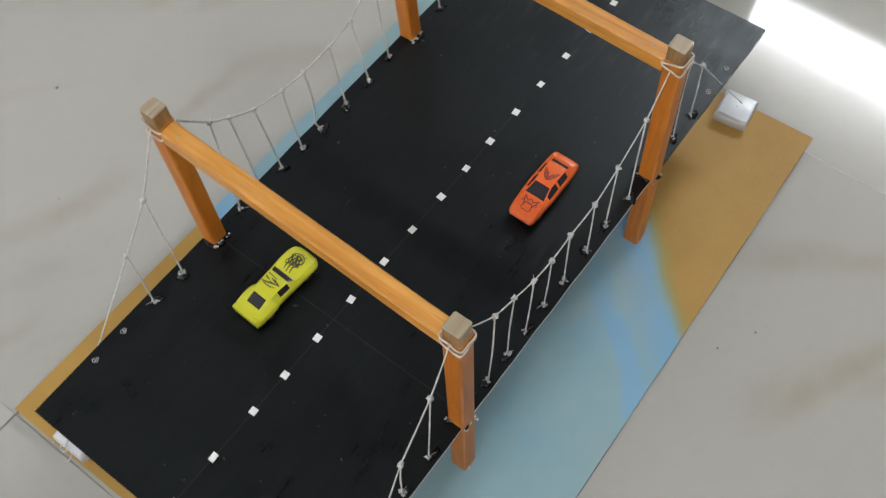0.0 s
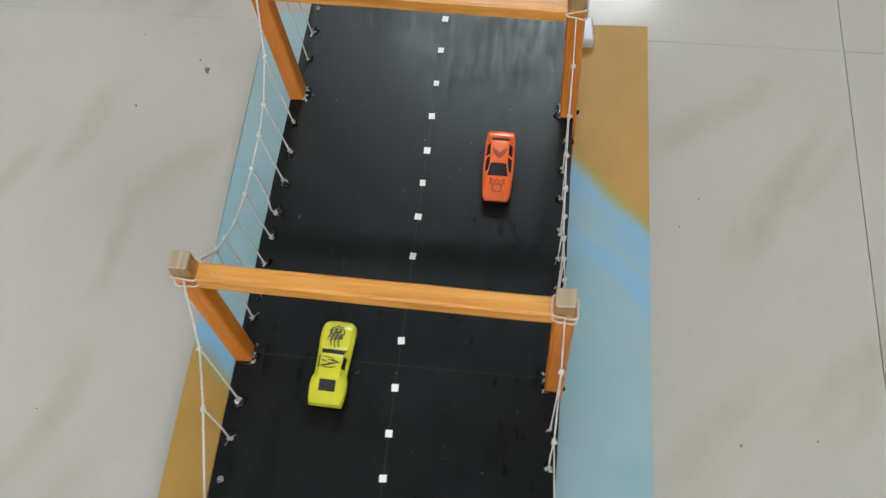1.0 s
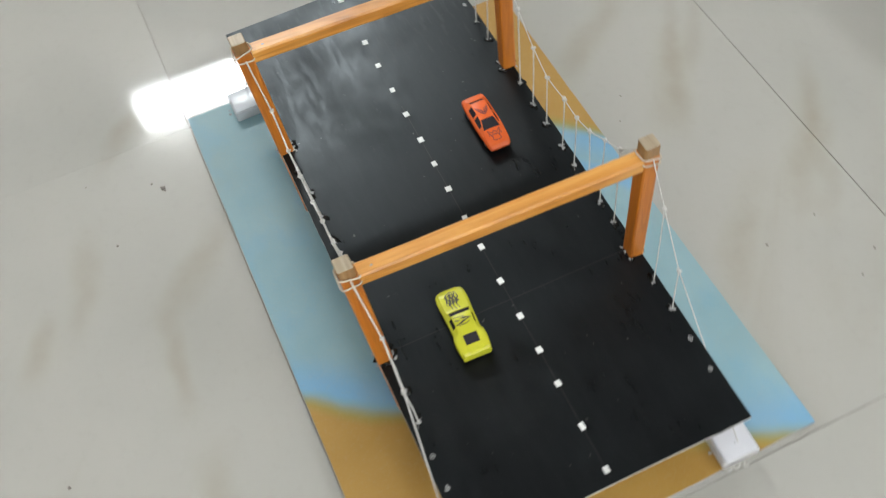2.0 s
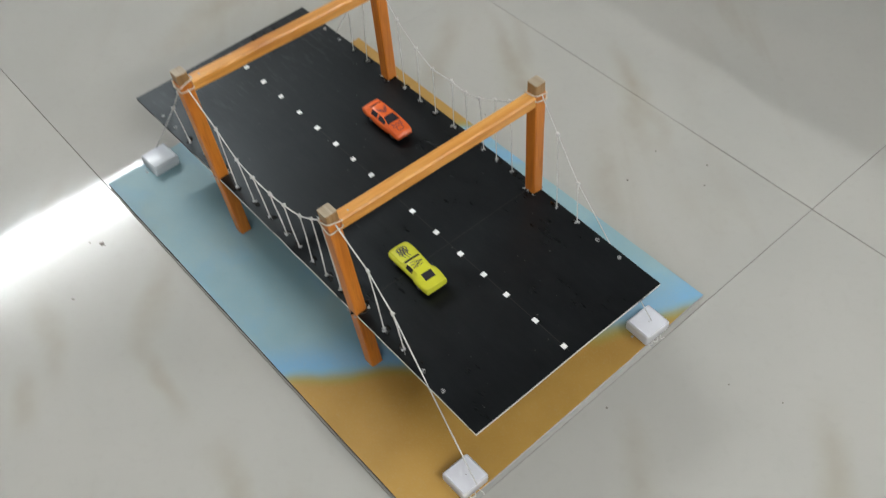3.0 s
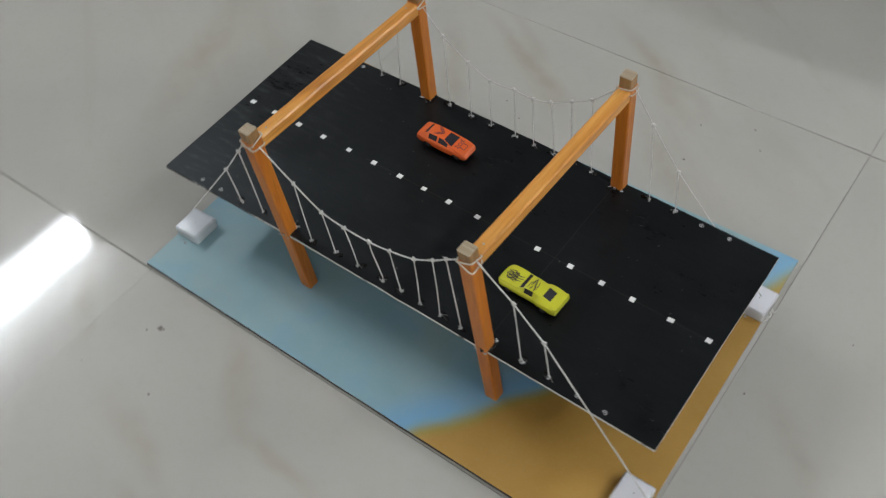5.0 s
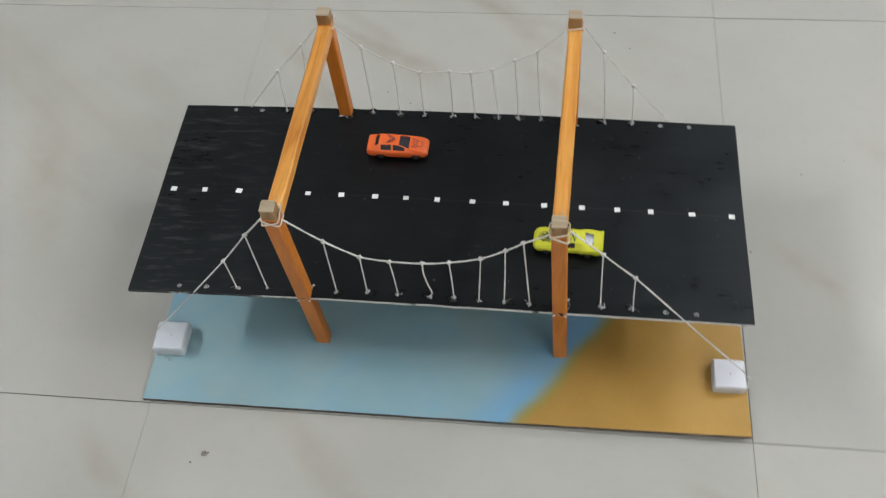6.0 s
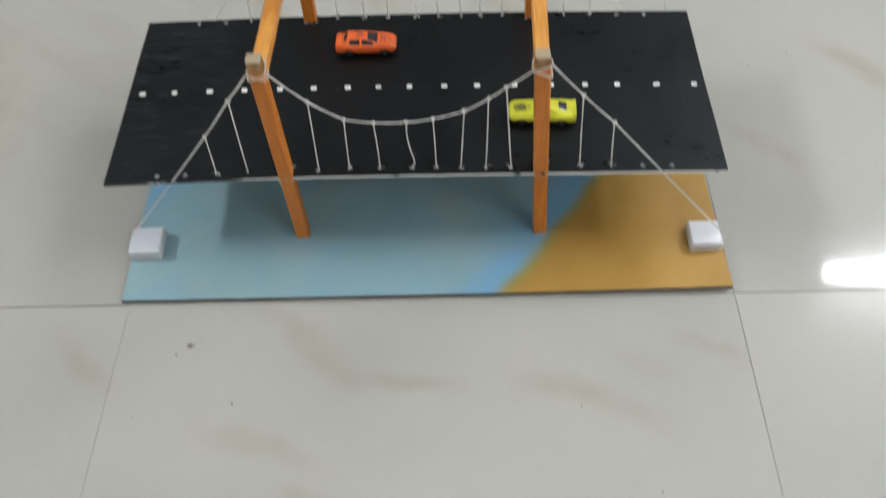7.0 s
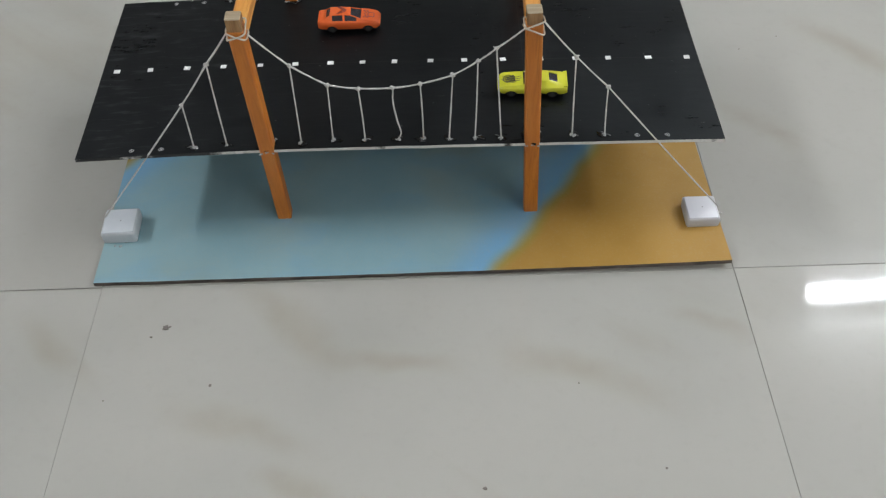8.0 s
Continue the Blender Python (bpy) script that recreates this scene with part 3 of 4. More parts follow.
# foot x and y, top x and y, height of the top
POSTS = {"front_right": ((0.1138, -0.2134), (0.1045, -0.2312), 0.2519), "front_left": ((-0.1328, -0.2122), (-0.1365, -0.2296), 0.2535),
         "back_right": ((0.1165, 0.0185), (0.1123, 0.0125), 0.2540), "back_left": ((-0.1305, 0.0225), (-0.1323, 0.0128), 0.2514)}
POST_R = 0.0069


def post_at(key, z):
    (x0, y0), (x1, y1), top = POSTS[key]
    k = (z - BASE_TOP) / (top - BASE_TOP)
    return Vector((x0 + (x1 - x0) * k, y0 + (y1 - y0) * k, z))


def post_piece(key, z0, z1, r, bevel):
    bm = box(-r, r, -r, r, z0, z1)
    if bevel:
        up = [e for e in bm.edges if abs(e.verts[0].co.z - e.verts[1].co.z) > 0.001]
        bmesh.ops.bevel(bm, geom=up, offset=bevel, segments=2, affect="EDGES", profile=0.5)
    tips = [e for e in bm.edges if e.verts[0].co.z > z1 - 1e-5 and e.verts[1].co.z > z1 - 1e-5]
    bmesh.ops.bevel(bm, geom=tips, offset=0.0007, segments=1, affect="EDGES")
    for v in bm.verts:
        c = post_at(key, v.co.z)
        w = 0.0003 * noise.noise(Vector((v.co.x * 90, v.co.y * 90, v.co.z * 30 + len(key))))
        v.co = Vector((c.x + v.co.x + w, c.y + v.co.y + w, v.co.z))
    return bm


for key in POSTS:
    POST_TOP = POSTS[key][2]
    HEAD_Z = POST_TOP - 0.0125
    bm = post_piece(key, BASE_TOP - 0.001, HEAD_Z, POST_R, 0.0018)
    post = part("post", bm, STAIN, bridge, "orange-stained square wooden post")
    bm = post_piece(key, HEAD_Z - 0.0004, POST_TOP, POST_R - 0.0005, 0.0014)
    bm.normal_update()
    for f in bm.faces:
        f.material_index = 1 if f.normal.z > 0.5 else 0
    part("bare_end", bm, (BARE, END_GRAIN), post, "unpainted post end with a pale cut top")
    rnd = random.Random(key)
    for turn in range(2):
        z0 = POST_TOP - 0.0175 + 0.0030 * turn
        lean_x, lean_y = rnd.uniform(0.001, 0.0032) * (1 if turn else -1), rnd.uniform(-0.0032, 0.0032)
        r = POST_R + 0.0010
        ring = []
        for a, b in ((-1, -1), (0, -1.02), (1, -1), (1.02, 0), (1, 1), (0, 1.02), (-1, 1), (-1.02, 0), (-1, -1)):
            c = post_at(key, z0)
            ring.append((c.x + a * r * (0.93 if abs(a) == abs(b) else 1), c.y + b * r * (0.93 if abs(a) == abs(b) else 1), z0 + a * lean_x + b * lean_y + rnd.uniform(-0.0006, 0.0006)))
        part("string_wrap", tube(rounded(ring, 4), 0.00078, 6, wobble=0.2), WRAP, post, smooth=True)
    c = post_at(key, deck_z(0))
    inner = 1 if "front" in key else -1
    for q in range(4):
        part("glue_blob", cluster((c.x + rnd.uniform(-0.008, 0.008), c.y + inner * (POST_R + rnd.uniform(0.0, 0.0015)), deck_z(c.x) + 0.0008), rnd.uniform(0.0010, 0.0019), rnd, q + c.x * 50), GLUE, post, "dried glue", smooth=True)
    for q in range(3):
        part("glue_blob", cluster((c.x + (q - 1) * 0.0055, c.y - inner * (POST_R + 0.0004), deck_z(c.x) - 0.0022 + rnd.uniform(-0.001, 0.001)), rnd.uniform(0.0013, 0.0020), rnd, q + c.y * 30), GLUE, post, "dried glue", smooth=True)
    skirt = lump((c.x, c.y + inner * 0.002, deck_z(c.x, c.y) + 0.0004), POST_R + 0.0008, 0.55, 0.12, 3, seed=c.x * 9 + c.y * 5)
    part("glue_skirt", skirt, BLACK_GLUE, post, "skirt of black-painted glue round the post", smooth=True)
    foot = post_at(key, BASE_TOP)
    part("glue_blob", lump((foot.x + 0.002, foot.y - inner * (POST_R - 0.001), BASE_TOP + 0.0003), 0.0022, 0.4, 0.4, seed=c.y * 40), GLUE, post, "dried glue", smooth=True)

for a, b in (("front_right", "back_right"), ("front_left", "back_left")):
    p, q = post_at(a, POSTS[a][2] - 0.0205), post_at(b, POSTS[b][2] - 0.0205)
    h = 0.0067
    bm = bmesh.new()
    rows = []
    n = 14
    for i in range(n + 1):
        c = p.lerp(q, i / n)
        c.y += POST_R * (1 - 2 * i / n)
        c += Vector((0.0004 * noise.noise((i * 0.6, p.x * 20, 0)), 0, 0.0004 * noise.noise((i * 0.6, 5, p.x * 20))))
        ch = 0.0016
        prof = [(-h, -h + ch), (-h + ch, -h), (h - ch, -h), (h, -h + ch), (h, h - ch), (h - ch, h), (-h + ch, h), (-h, h - ch)]
        rows.append([bm.verts.new((c.x + u, c.y, c.z + w)) for u, w in prof])
    for r0, r1 in zip(rows, rows[1:]):
        for k in range(8):
            bm.faces.new((r0[k], r0[(k + 1) % 8], r1[(k + 1) % 8], r1[k]))
    bm.faces.new(rows[0])
    bm.faces.new(rows[-1])
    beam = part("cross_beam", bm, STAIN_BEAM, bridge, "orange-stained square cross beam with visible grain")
    for t, e in ((0.03, p), (0.97, q)):
        part("nail_head", lump((p.lerp(q, t).x + 0.001, p.lerp(q, t).y + (POST_R + 0.004) * (1 if t < 0.5 else -1), p.z + h), 0.0011, 0.1, 0.35), GLUE, beam, "small glossy dot", smooth=True)

# ---- anchor blocks ----
BLOCKS = (((-0.2925, -0.2280), 0.0335, 0.0345, 0.0145, 2), ((0.2790, -0.2340), 0.0318, 0.0325, 0.0140, 0), ((0.2810, 0.0272), 0.0312, 0.0345, 0.0142, -2), ((-0.2950, 0.0310), 0.0310, 0.0310, 0.0150, 6))
for k, ((x, y), w, d, h, a) in enumerate(BLOCKS):
    bm = box(-w / 2, w / 2, -d / 2, d / 2, 0, h, 0.0032, 3)
    for v in bm.verts:
        v.co += 0.0007 * Vector((noise.noise(v.co * 90 + Vector((k, 0, 0))), noise.noise(v.co * 90 + Vector((0, k, 5))), 0.5 * noise.noise(v.co * 90 + Vector((9, k, 0)))))
    bmesh.ops.transform(bm, matrix=pose(x, y, BASE_TOP - 0.0006, 0, 0, a), verts=bm.verts)
    block = part("anchor_block", bm, BLOCK if x > 0 else CLEAR_BLOCK, bridge, "milky white anchor block" if x > 0 else "frosted see-through anchor block", smooth=True)
    bm = box(-w / 2 + 0.0012, w / 2 - 0.0012, -d / 2 + 0.0012, d / 2 - 0.0012, h - 0.0022, h + 0.0004, 0.0011, 2)
    bmesh.ops.transform(bm, matrix=pose(x, y, BASE_TOP - 0.0006, 0, 0, a), verts=bm.verts)
    part("block_top", bm, LID if x > 0 else CLEAR_LID, block, "flat white top" if x > 0 else "frosted top", smooth=True)
    part("pin_hole", lump((x + 0.001, y, BASE_TOP - 0.0006 + h + 0.0004), 0.0007, 0.3, 0.25, 1, seed=k), DIRT, block)
    loop = [(x + (1 if x > 0 else -1) * (w / 2 + 0.0005 + 0.0028 * math.sin(q)), y - 0.006 + 0.0032 * math.cos(q), BASE_TOP + 0.0035 - 0.0014 * math.sin(q)) for q in [0.6 * i for i in range(9)]]
    part("tied_string", tube(rounded(loop, 3), 0.0008, 6, wobble=0.15), TWINE, block, smooth=True)
    rnd = random.Random(40 + k)
    out = 1 if x > 0 else -1
    for q in range(3):
        px, py = x + out * rnd.uniform(-0.010, 0.021), y - rnd.uniform(0.012, 0.022)
        part("glue_drop", lump((px, py, BASE_TOP + 0.0004), rnd.uniform(0.0009, 0.0018), 0.4, 0.5, seed=q + k), GLUE, block, smooth=True)
    for q in range(2):
        p0 = Vector((x + out * 0.015, y + rnd.uniform(-0.012, 0.012), BASE_TOP + 0.003))
        p1 = p0 + Vector((out * rnd.uniform(0.002, 0.007), rnd.uniform(-0.006, 0.006), -0.0015))
        p2 = p1 + Vector((rnd.uniform(-0.004, 0.004), rnd.uniform(-0.007, 0.007), -0.0008))
        part("loose_string", tube(rounded((p0, p1, p2), 4), 0.0006, 5), TWINE, block, smooth=True)

# ---- cables and hangers: foot x, top x, top z ----
FRONT = ((-0.2024, -0.1997, 0.1586), (-0.1718, -0.1694, 0.2016), (-0.1025, -0.0997, 0.1974), (-0.0732, -0.0702, 0.1757), (-0.0435, -0.0440, 0.1708), (-0.0131, -0.0137, 0.1702),
         (0.0104, 0.0100, 0.1738), (0.0340, 0.0384, 0.1820), (0.0579, 0.0600, 0.1960), (0.0820, 0.0756, 0.2086), (0.1475, 0.1432, 0.1975), (0.1776, 0.1738, 0.1638))
BACK = ((-0.1983, -0.1952, 0.1667), (-0.1708, -0.1622, 0.2048), (-0.1009, -0.1015, 0.2038), (-0.0708, -0.0708, 0.1827), (-0.0440, -0.0440, 0.1701), (-0.0127, -0.0124, 0.1725),
        (0.0116, 0.0096, 0.1709), (0.0369, 0.0313, 0.1765), (0.0585, 0.0549, 0.1901), (0.0825, 0.0769, 0.2028), (0.1507, 0.1425, 0.2045), (0.1799, 0.1754, 0.1590))


def side_cables(rows, side, ends, left, right):
    front = side == "front"
    top_y = -0.2237 if front else 0.0145
    foot_y = -0.2176 if front else 0.0163
    pl, pr = post_at(left, POSTS[left][2] - 0.0175), post_at(right, POSTS[right][2] - 0.0175)
    node = [Vector((x, top_y, z)) for _, x, z in rows]
    spans = ([Vector(ends[0])] + node[:2] + [pl + Vector((-POST_R - 0.001, 0, 0.001))],
             [pl + Vector((POST_R + 0.001, 0, -0.002))] + node[2:10] + [pr + Vector((-POST_R - 0.001, 0, -0.003))],
             [pr + Vector((POST_R + 0.001, 0, 0.004))] + node[10:] + [Vector(ends[1])])
    for pts in spans:
        line = []
        for a, b in zip(pts, pts[1:]):
            for i in range(8):
                t = i / 8
                p = a.lerp(b, t)
                p.z -= 0.0006 * math.sin(math.pi * t)
                line.append(p)
        line.append(pts[-1])
        part("main_cable", tube(line, 0.00078 if front else 0.00050, 6, wobble=0.18), TWINE, bridge, "taut white twine cable", smooth=True)
    for k, ((fx, tx, tz), top) in enumerate(zip(rows, node)):
        rnd = random.Random(k + (100 if front else 200))
        fy = deck_y(fx, foot_y) + rnd.uniform(-0.0012, 0.0012)
        foot = Vector((fx, fy, deck_z(fx, fy) + 0.0008))
        if front and k == 5:
            line = rounded((top, top.lerp(foot, 0.25) + Vector((-0.0012, 0, 0)), top.lerp(foot, 0.6) + Vector((0.0006, 0, 0)), top.lerp(foot, 0.85) + Vector((0.0034, -0.001, 0)), foot), 5)
        else:
            mid = top.lerp(foot, 0.5) + Vector((rnd.uniform(-0.0005, 0.0005), rnd.uniform(-0.0006, 0.0006), 0))
            line = rounded((top, mid, foot), 5)
        hanger = part("hanger", tube(line, 0.00070 if front else 0.00058, 6, wobble=0.2), TWINE, bridge, "thin white twine hanger", smooth=True)
        part("knot", lump(top, 0.0020, 0.45, 0.9, seed=k), TWINE, hanger, smooth=True)
        bm = tube(rounded((top, top + Vector((rnd.uniform(-0.004, 0.004), rnd.uniform(-0.003, 0.001), rnd.uniform(0.0005, 0.003)))), 3), 0.0005, 5, taper=True)
        part("string_end", bm, TWINE, hanger, smooth=True)
        part("glue_blob", cluster(foot, rnd.uniform(0.0021, 0.0031), rnd, k * 1.3 + fy), GLUE, hanger, "shiny dried glue", smooth=True)
        bm = lump((0, 0, 0), 0.0032, 0.75, 0.28, 2, seed=k * 3.7 + fy)
        bmesh.ops.transform(bm, matrix=pose(foot.x + rnd.uniform(-0.003, 0.003), foot.y + rnd.uniform(-0.001, 0.002), deck_z(fx, fy) + 0.0002, 0, 0, rnd.uniform(-30, 30)) @ Matrix.Diagonal((1.5, 0.9, 1, 1)), verts=bm.verts)
        part("glue_smear", bm, BLACK_GLUE, hanger, "black paint over dried glue", smooth=True)
        for q in range(2):
            d = Vector((rnd.uniform(-0.006, 0.006), rnd.uniform(-0.003, 0.004), 0.0004))
            part("glue_thread", tube(rounded((foot, foot + d * 0.5 + Vector((0, 0, 0.0012)), foot + d), 3), 0.0002, 4), GLUE, hanger, smooth=True)


side_cables(FRONT, "front", ((-0.3085, -0.2220, 0.0186), (0.2945, -0.2334, 0.0197)), "front_left", "front_right")
side_cables(BACK, "back", ((-0.3000, 0.0325, 0.0198), (0.2830, 0.0300, 0.0190)), "back_left", "back_right")

for side, xs in (("front", (-0.2612, -0.2334, 0.2074, 0.2352)), ("back", (-0.2578, -0.2275, 0.2095, 0.2395))):
    for k, x in enumerate(xs):
        y = deck_y(x, -0.2185 if side == "front" else 0.0155)
        stud = part("eyelet", lump((x, y, deck_z(x, y) + 0.0004), 0.0009, 0.3, 0.7, seed=k + x), GLUE, deck, "drop of glue in an empty hole", smooth=True)
        ring = [(x + 0.0019 * math.cos(a) * (1 + 0.25 * math.sin(2 * a + k)), y + 0.0019 * math.sin(a) * (1 + 0.2 * math.cos(3 * a + k)), deck_z(x, y) + 0.0005) for a in [2 * math.pi * i / 14 for i in range(15)]]
        part("eyelet_rim", tube(ring, 0.00036, 5, wobble=0.6), GLUE, deck, smooth=True)


# ---- toy cars ----
def step(a, b, x):
    t = min(1.0, max(0.0, (x - a) / (b - a)))
    return t * t * (3 - 2 * t)


def along(table, u):
    """The value of a table of (u, value) pairs at u, with its corners eased."""
    out = 0.0
    for d in (-0.010, 0.0, 0.010):
        q = min(1.0, max(0.0, u + d))
        for (u0, v0), (u1, v1) in zip(table, table[1:]):
            if q <= u1:
                out += v0 + (v1 - v0) * (q - u0) / (u1 - u0)
                break
    return out / 3


class Shape:
    """The shell of a toy car: nose at u = 0, tail at u = 1; length along +x. The tables run along u."""

    def __init__(self, length, width, wheel_u, sides, shoulders, tops, cabin):
        self.length, self.half, self.wheel_u = length, width / 2, wheel_u
        self.sides, self.shoulders, self.tops, self.cabin = sides, shoulders, tops, cabin

    def width(self, u):
        return self.half * along(self.sides, u)

    def shoulder(self, u):
        return along(self.shoulders, u)

    def top(self, u):
        return along(self.tops, u)

    def roof_half(self, u):
        return self.half * along(self.cabin, u)

    def bottom(self, u):
        z = 0.0026 + 0.0008 * (1 - step(0, 0.06, u)) + 0.0008 * step(0.95, 1, u)
        for wu in self.wheel_u:
            d = abs(u - wu) * self.length
            if d < 0.0054:
                z = max(z, 0.0018 + math.sqrt(max(0.0, 0.0054 ** 2 - d * d)) * 0.80)
        return z

    def across(self, u):
        w, zs, zt, rw, zb = self.width(u), self.shoulder(u), self.top(u), self.roof_half(u), self.bottom(u)
        zm = max(zb + 0.0008, zs * 0.60)
        half = [(w * 0.90, zb), (w, zm), (w * 0.985, zs - 0.0012), (w * 0.93, zs), (rw + (w * 0.90 - rw) * 0.86, zs + (zt - zs) * 0.10),
                (rw + (w * 0.90 - rw) * 0.10, zs + (zt - zs) * 0.88), (rw * 0.94, zt - 0.0004), (rw * 0.80, zt - 0.0001), (rw * 0.4, zt + 0.0001), (0.0, zt + 0.00015)]
        return half + [(-y, z) for y, z in reversed(half[:-1])]

    def on_top(self, u, v):
        """A point on the upper shell; v from -1 to 1 across the roof or the hood."""
        return Vector((u * self.length, v * self.roof_half(u), self.top(u)))


def shell(shape, us, holes):
    """Body mesh and window patches. holes: (u0, u1, j0, j1) in stations across."""
    bm = bmesh.new()
    # the front leans back below the lip of the bonnet
    rake = [0.0022 * (1 - step(0.0, 0.10, u)) for u in us]
    grid = [[bm.verts.new((u * shape.length + k * max(0.0, 1 - z / shape.shoulder(u)), y, z)) for y, z in shape.across(u)] for u, k in zip(us, rake)]
    n = len(grid[0])
    panes = []
    for (u0, u1, j0, j1) in holes:
        pb = bmesh.new()
        rows = []
        for u in [k for k in us if u0 - 1e-6 <= k <= u1 + 1e-6]:
            rows.append([pb.verts.new((u * shape.length, y * 0.965, z - 0.0006)) for y, z in shape.across(u)[j0:j1 + 1]])
        for a, b in zip(rows, rows[1:]):
            for k in range(len(a) - 1):
                pb.faces.new((a[k], a[k + 1], b[k + 1], b[k]))
        panes.append(pb)
    for i in range(len(us) - 1):
        mid = (us[i] + us[i + 1]) / 2
        for j in range(n - 1):
            if any(u0 < mid < u1 and j0 <= j < j1 for u0, u1, j0, j1 in holes):
                continue
            bm.faces.new((grid[i][j], grid[i + 1][j], grid[i + 1][j + 1], grid[i][j + 1]))
    bm.faces.new(grid[0])
    bm.faces.new(list(reversed(grid[-1])))
    bmesh.ops.recalc_face_normals(bm, faces=bm.faces)
    bmesh.ops.solidify(bm, geom=list(bm.faces), thickness=0.0007)
    return bm, panes


def ribbon(shape, points, width, lift=0.00022):
    """A painted stroke that follows the shell; points in (u, v)."""
    bm = bmesh.new()
    pts = rounded([(u, v, 0) for u, v in points], 4)
    prev = None
    for i, p in enumerate(pts):
        q = pts[min(i + 1, len(pts) - 1)] - pts[max(i - 1, 0)]
        q = Vector((q.x * shape.length, q.y * shape.roof_half(0.2), 0))
        s = Vector((-q.y, q.x, 0)).normalized() * width / 2 * (0.35 + 0.65 * math.sin(math.pi * (0.12 + 0.80 * i / (len(pts) - 1))))
        c = shape.on_top(p.x, p.y)
        row = []
        for k in (-1, 1):
            x = c.x + k * s.x
            row.append(bm.verts.new((x, c.y + k * s.y, shape.top(min(1, max(0, x / shape.length))) + lift)))
        if prev:
            bm.faces.new((prev[0], prev[1], row[1], row[0]))
        prev = row
    return bm


def toy_car(shape, paint, holes, strokes, ink, label, m):
    car = new("toy_car")
    us = sorted(set([0.0, 0.004, 0.010, 0.018, 0.03, 0.045, 0.06, 0.075, 0.09, 1.0, 0.992, 0.98, 0.96] + [i / 44 for i in range(45)] + [h[0] for h in holes] + [h[1] for h in holes]))
    us = [u for i, u in enumerate(us) if i == 0 or u - us[i - 1] > 0.0035 or u in [h[k] for h in holes for k in (0, 1)]]
    bm, panes = shell(shape, us, holes)
    body = part("body", bm, paint, car, smooth=True)
    mod = body.modifiers.new("edges", "EDGE_SPLIT")
    mod.split_angle = radians(38)
    for pb in panes:
        part("window", pb, CARGLASS, body, "dark tinted window")
    part("chassis", box(0.05 * shape.length, 0.95 * shape.length, -shape.half * 0.72, shape.half * 0.72, 0.0022, 0.0066, 0.0005, 1), RUBBER, car, "black underbody")
    for u in shape.wheel_u:
        for s in (-1, 1):
            bm = bmesh.new()
            bmesh.ops.create_cone(bm, cap_ends=True, segments=20, radius1=0.0045, radius2=0.0045, depth=0.0040)
            edges = [e for e in bm.edges if abs(e.verts[0].co.z - e.verts[1].co.z) < 1e-6]
            bmesh.ops.bevel(bm, geom=edges, offset=0.0006, segments=2, affect="EDGES")
            y = s * (shape.width(u) - 0.0036)
            bmesh.ops.transform(bm, matrix=pose(u * shape.length, y, 0.0045, 90, 0, 0), verts=bm.verts)
            wheel = part("wheel", bm, RUBBER, car, smooth=False)
            bm = bmesh.new()
            bmesh.ops.create_cone(bm, cap_ends=True, segments=14, radius1=0.0025, radius2=0.0020, depth=0.0008)
            bmesh.ops.transform(bm, matrix=pose(u * shape.length, y + s * 0.0022, 0.0045, 90 * s, 0, 0), verts=bm.verts)
            part("rim", bm, RIM, wheel)
    for points, width in strokes:
        part("decal_stroke", ribbon(shape, points, width), ink, body)
    for s in (-1, 1):
        part("headlight", box(0.0008, 0.0026, s * shape.half * 0.52 - 0.0016, s * shape.half * 0.52 + 0.0016, 0.0046, 0.0062, 0.0003, 1), paint, body)
    body.location.z = 0.0021
    car.matrix_basis = m
    return tagged(car, label, "toy car", "toy cars on the deck")


yellow = Shape(0.0668, 0.0278, (0.20, 0.79), ((0, 0.60), (0.02, 0.80), (0.06, 0.92), (0.14, 0.97), (0.24, 0.97), (0.34, 0.93), (0.65, 0.88), (0.70, 0.985), (0.80, 1.01), (0.92, 0.97), (1, 0.90)),
               ((0, 0.0056), (0.03, 0.0076), (0.10, 0.0090), (0.30, 0.0098), (0.64, 0.0096), (0.71, 0.0108), (0.80, 0.0110), (0.92, 0.0104), (1, 0.0098)),
               ((0, 0.0064), (0.03, 0.0091), (0.10, 0.0110), (0.35, 0.0122), (0.45, 0.0157), (0.54, 0.0164), (0.63, 0.0162), (0.735, 0.0153), (0.865, 0.0126), (0.94, 0.0119), (1, 0.0119)),
               ((0, 0.46), (0.06, 0.74), (0.30, 0.76), (0.36, 0.72), (0.45, 0.60), (0.63, 0.56), (0.87, 0.56), (0.95, 0.62), (1, 0.64)))
flames = []
for k in range(7):
    v = -0.56 + 0.165 * k
    sway = 0.11 * (-1) ** k
    start = 0.10 + 0.16 * (v + 0.06) ** 2
    end = (0.27, 0.33, 0.26, 0.35, 0.25, 0.34, 0.24)[k]
    mid = (start + end) / 2
    flames.append((((start, v), (start + 0.04, v + sway * 0.5), (mid, v * 0.85 - sway * 0.5), (mid + 0.04, v * 0.80 + sway * 0.6), (end, v * 0.9 - sway * 0.4)), 0.0013))
    if k % 2 == 0:
        flames.append((((mid, v * 0.85 - sway * 0.5), (mid + 0.02, v * 0.85 - sway * 1.3), (mid + 0.055, v * 0.85 - sway * 1.1)), 0.0007))
flames += [(((0.155, -0.62), (0.115, -0.48), (0.090, -0.18), (0.092, 0.14), (0.118, 0.40), (0.155, 0.50)), 0.0010), (((0.140, -0.42), (0.120, -0.06), (0.138, 0.34)), 0.0010),
           (((0.165, -0.30), (0.150, 0.0), (0.165, 0.22)), 0.0010), (((0.095, -0.16), (0.066, -0.05), (0.070, 0.12)), 0.0005), (((0.105, 0.22), (0.080, 0.34), (0.088, 0.46)), 0.0005)]
